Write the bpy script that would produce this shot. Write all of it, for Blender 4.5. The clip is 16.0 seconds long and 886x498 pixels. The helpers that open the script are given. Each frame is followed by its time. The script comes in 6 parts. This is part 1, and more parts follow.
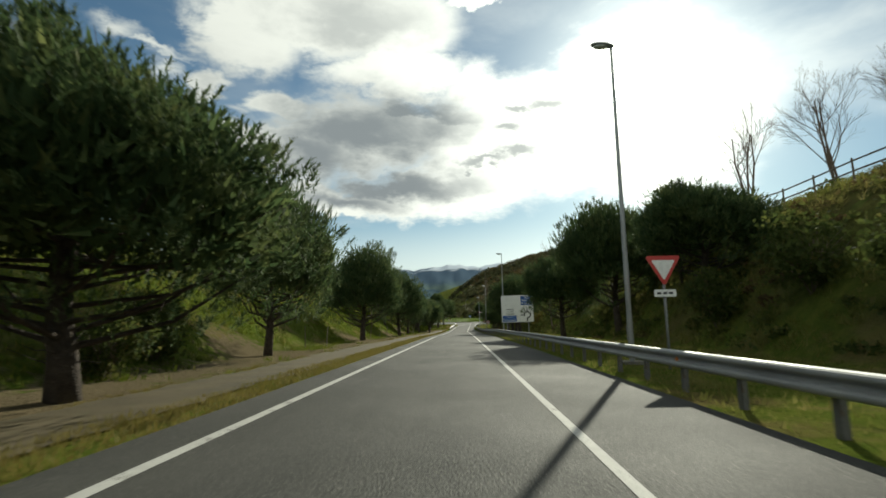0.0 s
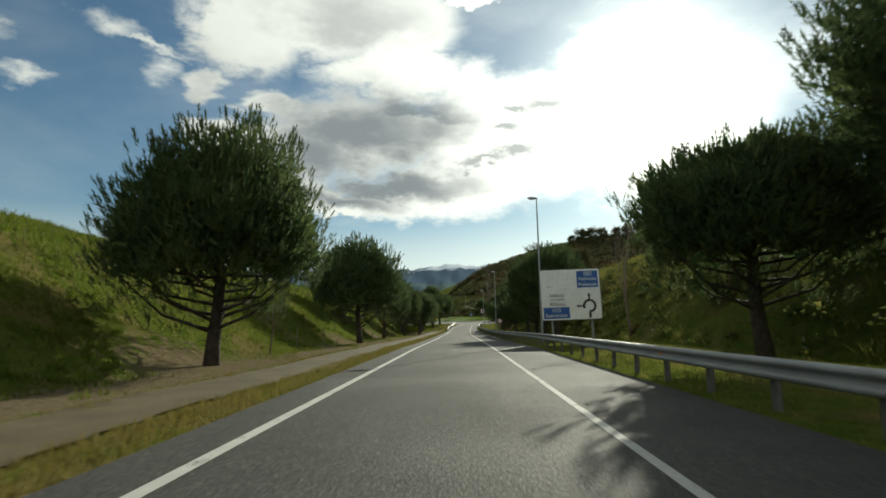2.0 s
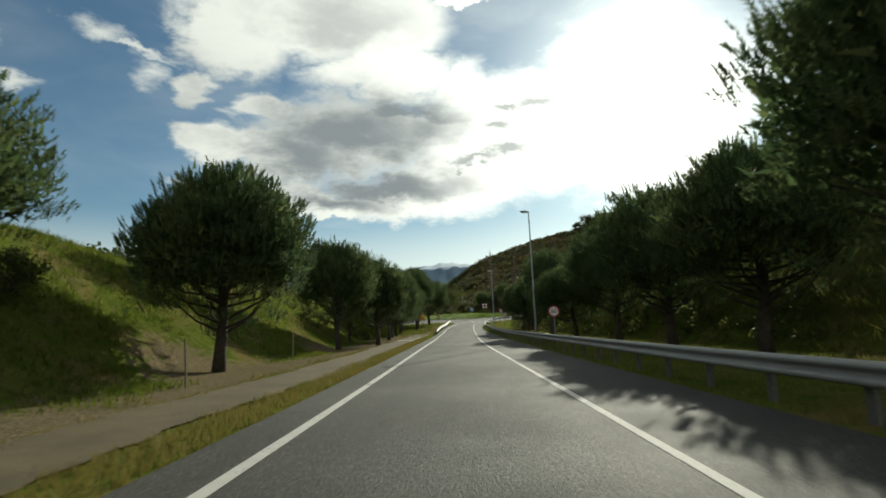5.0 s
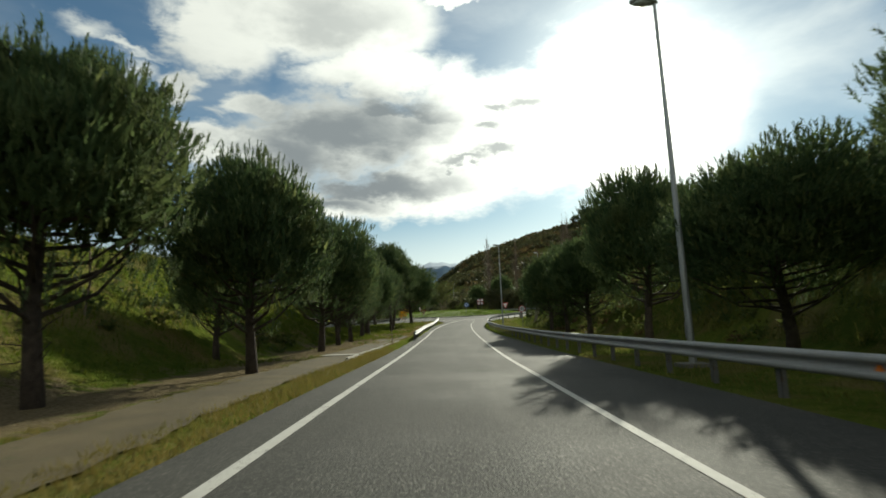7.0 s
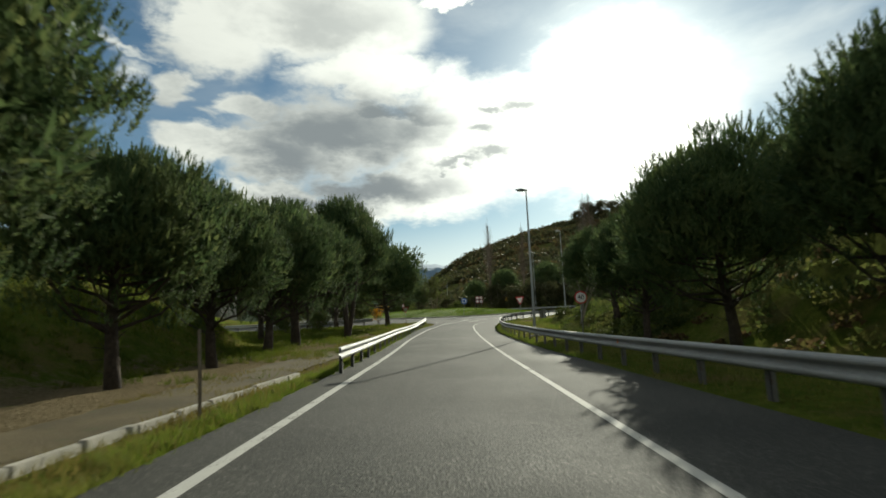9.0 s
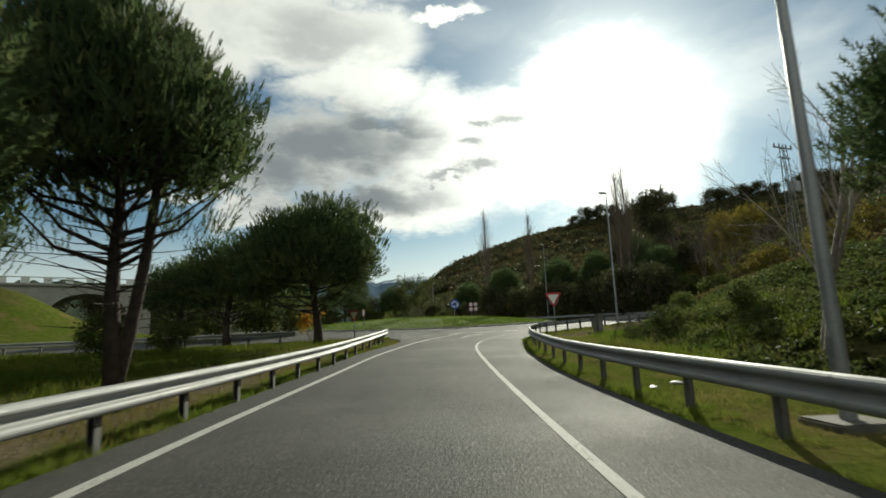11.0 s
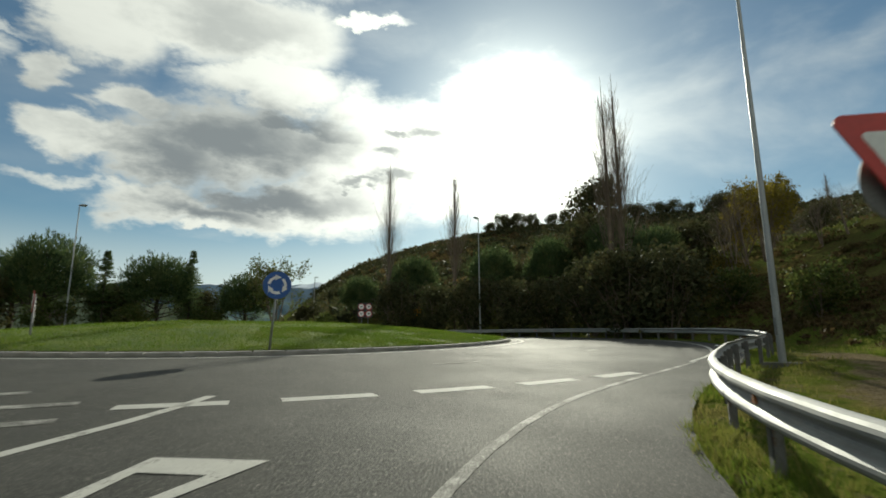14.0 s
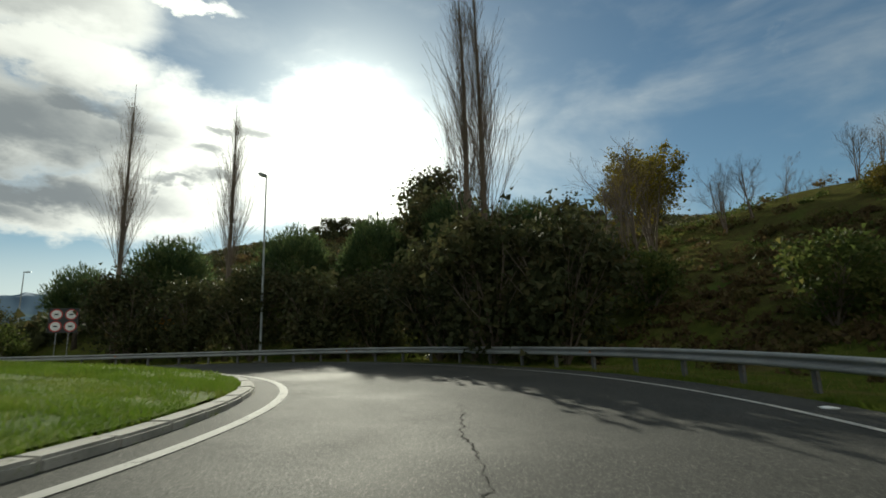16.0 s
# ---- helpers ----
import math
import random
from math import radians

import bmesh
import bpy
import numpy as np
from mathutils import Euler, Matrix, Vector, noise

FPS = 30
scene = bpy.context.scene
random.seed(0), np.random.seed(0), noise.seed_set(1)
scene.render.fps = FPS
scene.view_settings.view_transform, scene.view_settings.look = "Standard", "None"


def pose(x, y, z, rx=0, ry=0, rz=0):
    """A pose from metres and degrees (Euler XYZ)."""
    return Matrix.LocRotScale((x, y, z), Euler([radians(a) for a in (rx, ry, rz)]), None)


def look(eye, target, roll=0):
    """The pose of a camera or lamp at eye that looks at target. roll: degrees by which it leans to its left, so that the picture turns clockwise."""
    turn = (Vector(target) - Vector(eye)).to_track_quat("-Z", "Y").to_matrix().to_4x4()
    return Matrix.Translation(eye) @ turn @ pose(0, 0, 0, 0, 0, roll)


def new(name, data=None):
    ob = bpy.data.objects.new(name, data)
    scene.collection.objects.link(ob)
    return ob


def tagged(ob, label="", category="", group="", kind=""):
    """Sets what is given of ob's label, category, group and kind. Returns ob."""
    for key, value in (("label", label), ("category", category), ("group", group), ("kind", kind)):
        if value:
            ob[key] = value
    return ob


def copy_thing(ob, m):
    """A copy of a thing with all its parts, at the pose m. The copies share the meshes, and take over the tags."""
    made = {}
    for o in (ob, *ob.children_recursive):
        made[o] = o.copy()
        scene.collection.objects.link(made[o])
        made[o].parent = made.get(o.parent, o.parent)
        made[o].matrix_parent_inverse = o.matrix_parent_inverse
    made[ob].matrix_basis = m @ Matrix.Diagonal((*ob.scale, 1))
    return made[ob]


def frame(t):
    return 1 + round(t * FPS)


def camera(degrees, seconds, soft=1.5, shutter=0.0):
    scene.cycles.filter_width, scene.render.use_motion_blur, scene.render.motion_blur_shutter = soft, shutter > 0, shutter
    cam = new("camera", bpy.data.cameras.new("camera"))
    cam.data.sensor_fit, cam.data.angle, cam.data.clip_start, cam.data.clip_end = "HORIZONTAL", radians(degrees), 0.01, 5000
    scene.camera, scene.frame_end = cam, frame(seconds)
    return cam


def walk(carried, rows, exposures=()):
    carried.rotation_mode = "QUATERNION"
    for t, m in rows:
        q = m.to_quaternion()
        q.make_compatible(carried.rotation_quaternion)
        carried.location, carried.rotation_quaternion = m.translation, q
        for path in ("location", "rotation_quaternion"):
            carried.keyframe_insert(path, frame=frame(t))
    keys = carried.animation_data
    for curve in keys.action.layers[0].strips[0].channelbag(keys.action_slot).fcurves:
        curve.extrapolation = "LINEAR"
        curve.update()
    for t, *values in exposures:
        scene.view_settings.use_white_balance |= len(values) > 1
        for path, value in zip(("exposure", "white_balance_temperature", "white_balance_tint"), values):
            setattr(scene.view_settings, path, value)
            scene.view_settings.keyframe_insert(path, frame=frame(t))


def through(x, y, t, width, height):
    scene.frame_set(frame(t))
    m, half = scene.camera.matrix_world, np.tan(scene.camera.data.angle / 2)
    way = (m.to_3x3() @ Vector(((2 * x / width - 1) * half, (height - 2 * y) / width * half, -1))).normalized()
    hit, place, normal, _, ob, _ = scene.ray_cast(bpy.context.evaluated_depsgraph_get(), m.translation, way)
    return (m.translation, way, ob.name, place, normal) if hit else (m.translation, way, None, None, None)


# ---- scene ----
cam = camera(81.1, 16.0, soft=1.7, shutter=0.15)

# ---- camera and walk ----
PATH = [
    (0.0, (0.000, -0.000, 1.301), (-0.337, 9.889, 2.748), -1.00),
    (0.5, (-0.109, 7.541, 1.298), (-0.426, 17.431, 2.746), -1.45),
    (1.0, (-0.222, 15.088, 1.296), (-0.531, 24.978, 2.740), -1.37),
    (1.5, (-0.337, 22.631, 1.293), (-0.644, 32.521, 2.735), -1.32),
    (2.0, (-0.442, 30.133, 1.291), (-0.748, 40.024, 2.732), -1.00),
    (2.5, (-0.538, 37.557, 1.280), (-0.845, 47.452, 2.694), -0.83),
    (3.0, (-0.601, 44.967, 1.270), (-0.888, 54.860, 2.694), -0.96),
    (3.5, (-0.662, 52.169, 1.259), (-0.932, 62.057, 2.725), -1.56),
    (4.0, (-0.670, 59.360, 1.249), (-0.939, 69.254, 2.680), -2.04),
    (6.5, (-0.976, 93.701, 0.996), (-1.031, 103.598, 2.423), -2.58),
    (7.0, (-0.930, 99.944, 0.970), (-0.929, 109.842, 2.390), -2.45),
    (7.5, (-0.858, 105.839, 0.948), (-0.789, 115.730, 2.420), -2.07),
    (8.0, (-0.784, 111.598, 0.939), (-0.658, 121.498, 2.343), -2.32),
    (10.5, (-0.003, 144.321, 1.105), (0.181, 154.187, 2.722), -2.05),
    (11.0, (0.448, 150.411, 1.229), (0.797, 160.262, 2.911), -2.18),
    (11.5, (0.969, 156.454, 1.361), (1.541, 166.277, 3.141), -1.71),
    (12.0, (1.545, 162.267, 1.487), (2.275, 172.086, 3.231), -1.23),
    (12.5, (2.152, 167.555, 1.665), (3.051, 177.356, 3.434), -1.39),
    (13.0, (2.854, 172.361, 1.888), (4.039, 182.119, 3.726), -1.06),
    (13.5, (3.673, 176.828, 2.095), (5.192, 186.537, 3.948), -0.41),
    (14.0, (4.840, 181.602, 2.270), (6.912, 191.210, 4.114), -0.35),
    (14.5, (6.140, 185.975, 2.492), (9.140, 195.332, 4.349), -0.10),
    (15.0, (7.924, 189.601, 2.745), (11.840, 198.599, 4.671), -0.70),
    (15.5, (10.106, 193.881, 2.998), (14.862, 202.440, 5.029), -1.84),
    (16.0, (12.477, 198.058, 3.245), (17.557, 206.439, 5.235), -1.98),
]
walk(cam, [(t, look(eye, target, roll)) for t, eye, target, roll in PATH], [(0.0, 0.26, 6650, -2.0), (8.0, 0.26, 6650, -2.0), (11.0, 0.12, 6650, -2.0), (16.0, 0.12, 6650, -2.0)])

# ---- world, sun, exposure ----
SUN_AZ, SUN_EL = 21.0, 23.7      # degrees: azimuth to the right of +y, elevation


def sun_vector():
    a, e = radians(SUN_AZ), radians(SUN_EL)
    return Vector((math.sin(a) * math.cos(e), math.cos(a) * math.cos(e), math.sin(e)))


class Graph:
    """Short hand for a node tree."""

    def __init__(self, tree):
        self.tree, self.links = tree, tree.links

    def node(self, kind, **values):
        n = self.tree.nodes.new(kind)
        for key, value in values.items():
            if key == "op":
                n.operation = value
            elif key == "blend":
                n.data_type, n.blend_type = "RGBA", value
            else:
                self.put(n.inputs[key.replace("_", " ")], value)
        return n

    def put(self, socket, value):
        if isinstance(value, bpy.types.NodeSocket):
            self.links.new(value, socket)
        else:
            socket.default_value = value

    def math(self, op, a, b=0.0, c=0.0, clamp=False):
        n = self.tree.nodes.new("ShaderNodeMath")
        n.operation, n.use_clamp = op, clamp
        for k, v in enumerate((a, b, c)):
            self.put(n.inputs[k], v)
        return n.outputs[0]

    def mix(self, fac, a, b, blend="MIX"):
        n = self.tree.nodes.new("ShaderNodeMix")
        n.data_type, n.blend_type = "RGBA", blend
        for k, v in ((0, fac), (6, a), (7, b)):
            self.put(n.inputs[k], v if isinstance(v, bpy.types.NodeSocket) or k == 0 else (*v, 1.0) if len(v) == 3 else v)
        return n.outputs[2]

    def noise(self, vector, scale, detail=4.0, rough=0.55, warp=0.0):
        n = self.tree.nodes.new("ShaderNodeTexNoise")
        self.put(n.inputs["Vector"], vector)
        n.inputs["Scale"].default_value, n.inputs["Detail"].default_value = scale, detail
        n.inputs["Roughness"].default_value, n.inputs["Distortion"].default_value = rough, warp
        return n.outputs["Fac"]

    def step(self, value, low, high, a=0.0, b=1.0):
        n = self.tree.nodes.new("ShaderNodeMapRange")
        n.interpolation_type = "SMOOTHSTEP"
        for k, v in enumerate((value, low, high, a, b)):
            self.put(n.inputs[k], v)
        return n.outputs[0]


# clouds in degrees: bearing, elevation, half width, half height
CUMULUS = [(-16.1, 31.8, 13.8, 4.6), (-23.9, 28.8, 6.0, 3.8), (-27.6, 24.6, 2.4, 1.9), (-7.0, 31.4, 8.0, 4.5), (-7.6, 26.7, 9.8, 3.1), (-19.6, 22.9, 4.5, 1.8), (-24.4, 19.0, 4.4, 2.1), (-10.5, 20.6, 11.3, 4.7), (-17.7, 18.3, 6.6, 3.0), (-16.7, 14.2, 7.2, 2.5), (-7.0, 14.3, 10.7, 2.6), (-14.0, 42.0, 22.0, 8.0)]
BRIGHT_VEIL = [(0.7, 15.1, 9.5, 3.7), (-12.1, 12.3, 3.7, 0.9), (3.4, 20.5, 12.1, 7.4), (12.9, 20.1, 10.9, 7.2), (20.6, 21.1, 12.0, 10.0), (2.2, 33.7, 6.1, 0.9)]
WISPS = [(-36.5, 27.6, 3.2, 1.3), (-32.5, 26.8, 4.5, 0.5), (-41.0, 21.7, 2.6, 0.9), (-31.4, 25.1, 2.4, 1.5), (-46.0, 24.5, 3.5, 0.8), (-26.0, 15.0, 5.0, 0.7)]
# unseen clouds outside the view, added as fill light for shaded sides
FILL_CLOUDS = [(-75, 24, 30, 6), (150, 38, 75, 24), (-150, 38, 75, 24), (-120, 45, 40, 12)]
GREY_BELLIES = [(-10.2, 20.9, 10.8, 3.9), (-15.8, 18.3, 6.1, 2.5), (-5.4, 23.0, 6.2, 1.4), (-6.7, 15.5, 8.9, 1.5), (-12.7, 14.0, 6.8, 1.2), (-10.9, 31.7, 7.9, 2.4), (-60, 24, 30, 5)]
GREY_FLECKS = [(4.1, 20.7, 2.6, 0.9), (10.3, 23.2, 2.9, 1.1), (5.9, 18.2, 4.4, 0.8), (6.4, 22.9, 2.2, 0.7), (2.7, 17.4, 4.5, 0.6)]


def build_world():
    world = bpy.data.worlds.new("sky")
    scene.world = world
    world.use_nodes = True
    world.node_tree.nodes.clear()
    g = Graph(world.node_tree)
    sky = g.node("ShaderNodeTexSky")
    sky.sky_type, sky.sun_disc = "NISHITA", False
    sky.sun_elevation, sky.sun_rotation = radians(SUN_EL), radians(SUN_AZ)
    sky.altitude, sky.air_density, sky.dust_density, sky.ozone_density = 200, 1.0, 0.3, 1.0
    co = g.node("ShaderNodeTexCoord").outputs["Generated"]
    sep = g.node("ShaderNodeSeparateXYZ", Vector=co)
    x, y, z = sep.outputs
    az = g.math("MULTIPLY", g.math("ARCTAN2", x, y), 57.2958)
    el = g.math("MULTIPLY", g.math("ARCSINE", z), 57.2958)
    # noise in a flattened space, so that clouds lie in layers
    flat = g.node("ShaderNodeCombineXYZ", X=g.math("MULTIPLY", az, 0.05), Y=g.math("MULTIPLY", el, 0.11), Z=0.7).outputs[0]
    big = g.noise(flat, 1.1, 9.0, 0.58, 0.25)
    fine = g.noise(flat, 3.2, 7.0, 0.6, 0.3)
    wisp = g.noise(g.node("ShaderNodeCombineXYZ", X=g.math("MULTIPLY", az, 0.045), Y=g.math("MULTIPLY", el, 0.11), Z=3.0).outputs[0], 0.9, 8.0, 0.55, 0.3)

    def blob(a, e, sa, se):
        u = g.math("DIVIDE", g.math("SUBTRACT", az, a), sa)
        v = g.math("DIVIDE", g.math("SUBTRACT", el, e), se)
        d = g.math("SQRT", g.math("ADD", g.math("MULTIPLY", u, u), g.math("MULTIPLY", v, v)))
        return g.math("SUBTRACT", 1.0, d)

    def union(blobs):
        out = None
        for b in blobs:
            out = blob(*b) if out is None else g.math("MAXIMUM", out, blob(*b))
        return out

    # the outlines are pushed about by noise, so that the edges curl
    sky_az, sky_el = az, el
    push = g.noise(g.node("ShaderNodeCombineXYZ", X=g.math("MULTIPLY", az, 0.09), Y=g.math("MULTIPLY", el, 0.16), Z=5.3).outputs[0], 1.6, 7.0, 0.6)
    az = g.math("ADD", az, g.math("ADD", g.math("MULTIPLY", g.math("SUBTRACT", big, 0.5), 9.0), g.math("MULTIPLY", g.math("SUBTRACT", fine, 0.5), 6.0)))
    el = g.math("ADD", el, g.math("MULTIPLY", g.math("SUBTRACT", push, 0.5), 6.5))
    rough = g.math("MULTIPLY", g.math("SUBTRACT", fine, 0.5), 0.75)
    shape = union(CUMULUS + BRIGHT_VEIL + FILL_CLOUDS)
    cover = g.step(g.math("ADD", shape, rough), -0.12, 0.40)
    thin = g.math("MULTIPLY", g.step(wisp, 0.40, 0.80), g.math("MULTIPLY", g.step(sky_el, 3.0, 14.0, 0.95, 0.5), g.step(sky_az, -34.0, -12.0, 0.30, 0.9)))
    haze = g.math("MULTIPLY", g.step(sky_el, 13.0, 5.0), 0.55)
    thin = g.math("MAXIMUM", g.math("MAXIMUM", thin, haze), g.step(g.math("ADD", union(WISPS), rough), -0.2, 1.0, 0.0, 0.8))
    shade = g.math("MULTIPLY", g.math("SUBTRACT", g.math("ADD", g.math("MULTIPLY", fine, 0.6), g.math("MULTIPLY", push, 0.4)), 0.5), 2.3)
    dark = g.step(g.math("ADD", union(GREY_BELLIES), shade), -0.75, 0.85)
    dark = g.math("MULTIPLY", dark, g.step(sky_el, 26.0, 30.0, 1.0, 0.55))
    flecks = g.step(g.math("ADD", union(GREY_FLECKS), g.math("MULTIPLY", shade, 0.6)), -0.25, 0.7)
    dark = g.math("MAXIMUM", dark, g.math("MULTIPLY", flecks, 0.75))
    sv = sun_vector()
    dot = g.node("ShaderNodeVectorMath", op="DOT_PRODUCT")
    g.put(dot.inputs[0], co)
    dot.inputs[1].default_value = sv
    near = g.math("MAXIMUM", dot.outputs["Value"], 0.0)
    glow = g.math("ADD", g.math("MULTIPLY", g.math("POWER", near, 420.0), GLOW[0]), g.math("ADD", g.math("MULTIPLY", g.math("POWER", near, 90.0), GLOW[1]), g.math("MULTIPLY", g.math("POWER", near, 22.0), GLOW[2])))
    glow = g.math("MULTIPLY", glow, g.math("SUBTRACT", 1.0, g.math("MULTIPLY", dark, 0.72)))
    base = g.node("ShaderNodeVectorMath", op="SCALE")
    tint = g.node("ShaderNodeVectorMath", op="MULTIPLY")
    g.put(tint.inputs[0], sky.outputs[0])
    tint.inputs[1].default_value = (0.80, 0.96, 1.03)
    g.put(base.inputs[0], tint.outputs[0])
    base.inputs["Scale"].default_value = SKY
    # clouds opposite the sun are raised a little, for more fill from behind
    away = g.math("MAXIMUM", g.math("MULTIPLY", dot.outputs["Value"], -1.0), 0.0)
    lit = g.math("ADD", g.math("ADD", CLOUD, g.math("MULTIPLY", away, CLOUD * 0.3)), g.math("MULTIPLY", g.math("POWER", near, 8.0), CLOUD * 0.8))
    white = g.node("ShaderNodeVectorMath", op="SCALE")
    white.inputs[0].default_value = (1.0, 0.985, 0.96)
    g.put(white.inputs["Scale"], lit)
    grey = g.node("ShaderNodeVectorMath", op="SCALE")
    grey.inputs[0].default_value = (0.80, 0.86, 0.95)
    grey.inputs["Scale"].default_value = CLOUD * 0.42
    cloud = g.mix(dark, white.outputs[0], grey.outputs[0])
    out = g.mix(thin, base.outputs[0], white.outputs[0])
    out = g.mix(cover, out, cloud)
    hot = g.node("ShaderNodeVectorMath", op="SCALE")
    hot.inputs[0].default_value = (1.0, 0.97, 0.90)
    g.put(hot.inputs["Scale"], glow)
    total = g.node("ShaderNodeVectorMath", op="ADD")
    g.put(total.inputs[0], out)
    g.put(total.inputs[1], hot.outputs[0])
    back = g.node("ShaderNodeBackground", Color=total.outputs[0], Strength=1.0)
    end = g.node("ShaderNodeOutputWorld")
    g.links.new(back.outputs[0], end.inputs[0])


SKY, CLOUD, GLOW = 0.061, 0.69, (3.0, 0.66, 0.21)
build_world()
sun = new("sun", bpy.data.lights.new("sun", "SUN"))
sun.data.energy, sun.data.angle, sun.data.color = 5.0, radians(0.55), (1.0, 0.93, 0.82)
sun.matrix_world = look((0, 0, 60), Vector((0, 0, 60)) - sun_vector())
tagged(sun, kind="structure")


# ---- materials ----
def material(name, build):
    m = bpy.data.materials.new(name)
    m.use_nodes = True
    m.node_tree.nodes.clear()
    g = Graph(m.node_tree)
    b = g.node("ShaderNodeBsdfPrincipled")
    o = g.node("ShaderNodeOutputMaterial")
    g.links.new(b.outputs[0], o.inputs[0])
    build(g, b)
    return m


def bump(g, b, height, strength=0.4, distance=0.02):
    n = g.node("ShaderNodeBump", Height=height, Strength=strength, Distance=distance)
    g.links.new(n.outputs[0], b.inputs["Normal"])


def surface(name, c1, c2, scale, rough=0.8, metal=0.0, fine=60.0, relief=0.3, depth=0.01, wear=None, specular=0.5):
    """Two colours at a coarse and a fine scale, with relief, in world space."""
    def build(g, b):
        p = g.node("ShaderNodeTexCoord").outputs["Object"]
        a = g.step(g.noise(p, scale, 5.0), 0.3, 0.7)
        f = g.noise(p, fine, 3.0)
        col = g.mix(a, c1, c2)
        col = g.mix(g.math("MULTIPLY", g.step(f, 0.35, 0.75), 0.35), col, [v * 0.55 for v in c1])
        if wear:
            col = g.mix(g.step(g.noise(p, scale * 3.3, 6.0, 0.65), 0.58, 0.72), col, wear)
        g.put(b.inputs["Base Color"], col)
        g.put(b.inputs["Roughness"], g.step(a, 0, 1, rough - 0.07, min(1.0, rough + 0.07)))
        b.inputs["Metallic"].default_value = metal
        b.inputs["Specular IOR Level"].default_value = specular
        if relief:
            bump(g, b, f, relief, depth)
    return material(name, build)


def leafy(name, c1, c2, c3, rough=0.72, through=0.3):
    """Foliage: each island its own shade, some light through the leaf."""
    def build(g, b):
        r = g.node("ShaderNodeNewGeometry").outputs["Random Per Island"]
        o = g.node("ShaderNodeObjectInfo").outputs["Random"]
        col = g.mix(g.step(r, 0.0, 1.0), c1, c2)
        col = g.mix(g.step(r, 0.86, 0.97), col, c3)
        col = g.mix(g.math("MULTIPLY", o, 0.35), col, c2)
        drift = g.noise(g.node("ShaderNodeTexCoord").outputs["Object"], 0.55, 4.0, 0.6)
        col = g.mix(g.math("MULTIPLY", g.step(drift, 0.48, 0.68), 0.55), col, c3)
        col = g.mix(g.math("MULTIPLY", g.step(drift, 0.50, 0.32), 0.5), col, c1)
        g.put(b.inputs["Base Color"], col)
        b.inputs["Roughness"].default_value = rough
        b.inputs["Specular IOR Level"].default_value = 0.14
        t = g.node("ShaderNodeBsdfTranslucent", Color=col)
        s = g.node("ShaderNodeMixShader", Fac=through)
        g.links.new(b.outputs[0], s.inputs[1])
        g.links.new(t.outputs[0], s.inputs[2])
        end = [n for n in g.tree.nodes if n.type == "OUTPUT_MATERIAL"][0]
        g.links.new(s.outputs[0], end.inputs[0])
    return material(name, build)


def build_asphalt(g, b):
    p = g.node("ShaderNodeTexCoord").outputs["Object"]
    sep = g.node("ShaderNodeSeparateXYZ", Vector=p)
    long = g.node("ShaderNodeCombineXYZ", X=sep.outputs[0], Y=g.math("MULTIPLY", sep.outputs[1], 0.08), Z=0.0).outputs[0]
    grain = g.noise(p, 40.0, 3.0, 0.8)
    pebble = g.noise(p, 38.0, 2.0, 0.5)
    worn = g.noise(long, 0.9, 4.0)
    patch = g.noise(p, 0.22, 5.0, 0.6)
    col = g.mix(g.step(worn, 0.32, 0.68), (0.034, 0.035, 0.032), (0.048, 0.048, 0.043))
    col = g.mix(g.math("MULTIPLY", g.step(patch, 0.45, 0.7), 0.5), col, (0.066, 0.065, 0.056))
    col = g.mix(g.math("MULTIPLY", g.step(grain, 0.54, 0.66), 0.9), col, (0.175, 0.170, 0.145))
    col = g.mix(g.math("MULTIPLY", g.step(pebble, 0.44, 0.32), 0.75), col, (0.016, 0.016, 0.016))
    g.put(b.inputs["Base Color"], col)
    g.put(b.inputs["Roughness"], g.step(patch, 0.3, 0.7, 0.86, 0.74))
    b.inputs["Specular IOR Level"].default_value = 0.15
    h = g.math("ADD", g.math("MULTIPLY", grain, 0.5), g.math("MULTIPLY", pebble, 0.6))
    bump(g, b, h, 1.0, 0.019)


def build_paint(g, b, low, high):
    """White road paint, rubbed off down to the asphalt in grains and patches."""
    p = g.node("ShaderNodeTexCoord").outputs["Object"]
    grain, patch = g.noise(p, 30.0, 3.0, 0.75), g.noise(p, 1.6, 5.0, 0.6)
    left = g.step(g.math("ADD", g.math("MULTIPLY", grain, 0.45), g.math("MULTIPLY", patch, 0.55)), low - 0.05, high - 0.02)
    col = g.mix(g.step(patch, 0.3, 0.7), (0.46, 0.455, 0.42), (0.36, 0.355, 0.33))
    g.put(b.inputs["Base Color"], g.mix(left, (0.085, 0.083, 0.075), col))
    b.inputs["Roughness"].default_value = 0.8
    b.inputs["Specular IOR Level"].default_value = 0.2
    bump(g, b, grain, 0.7, 0.012)


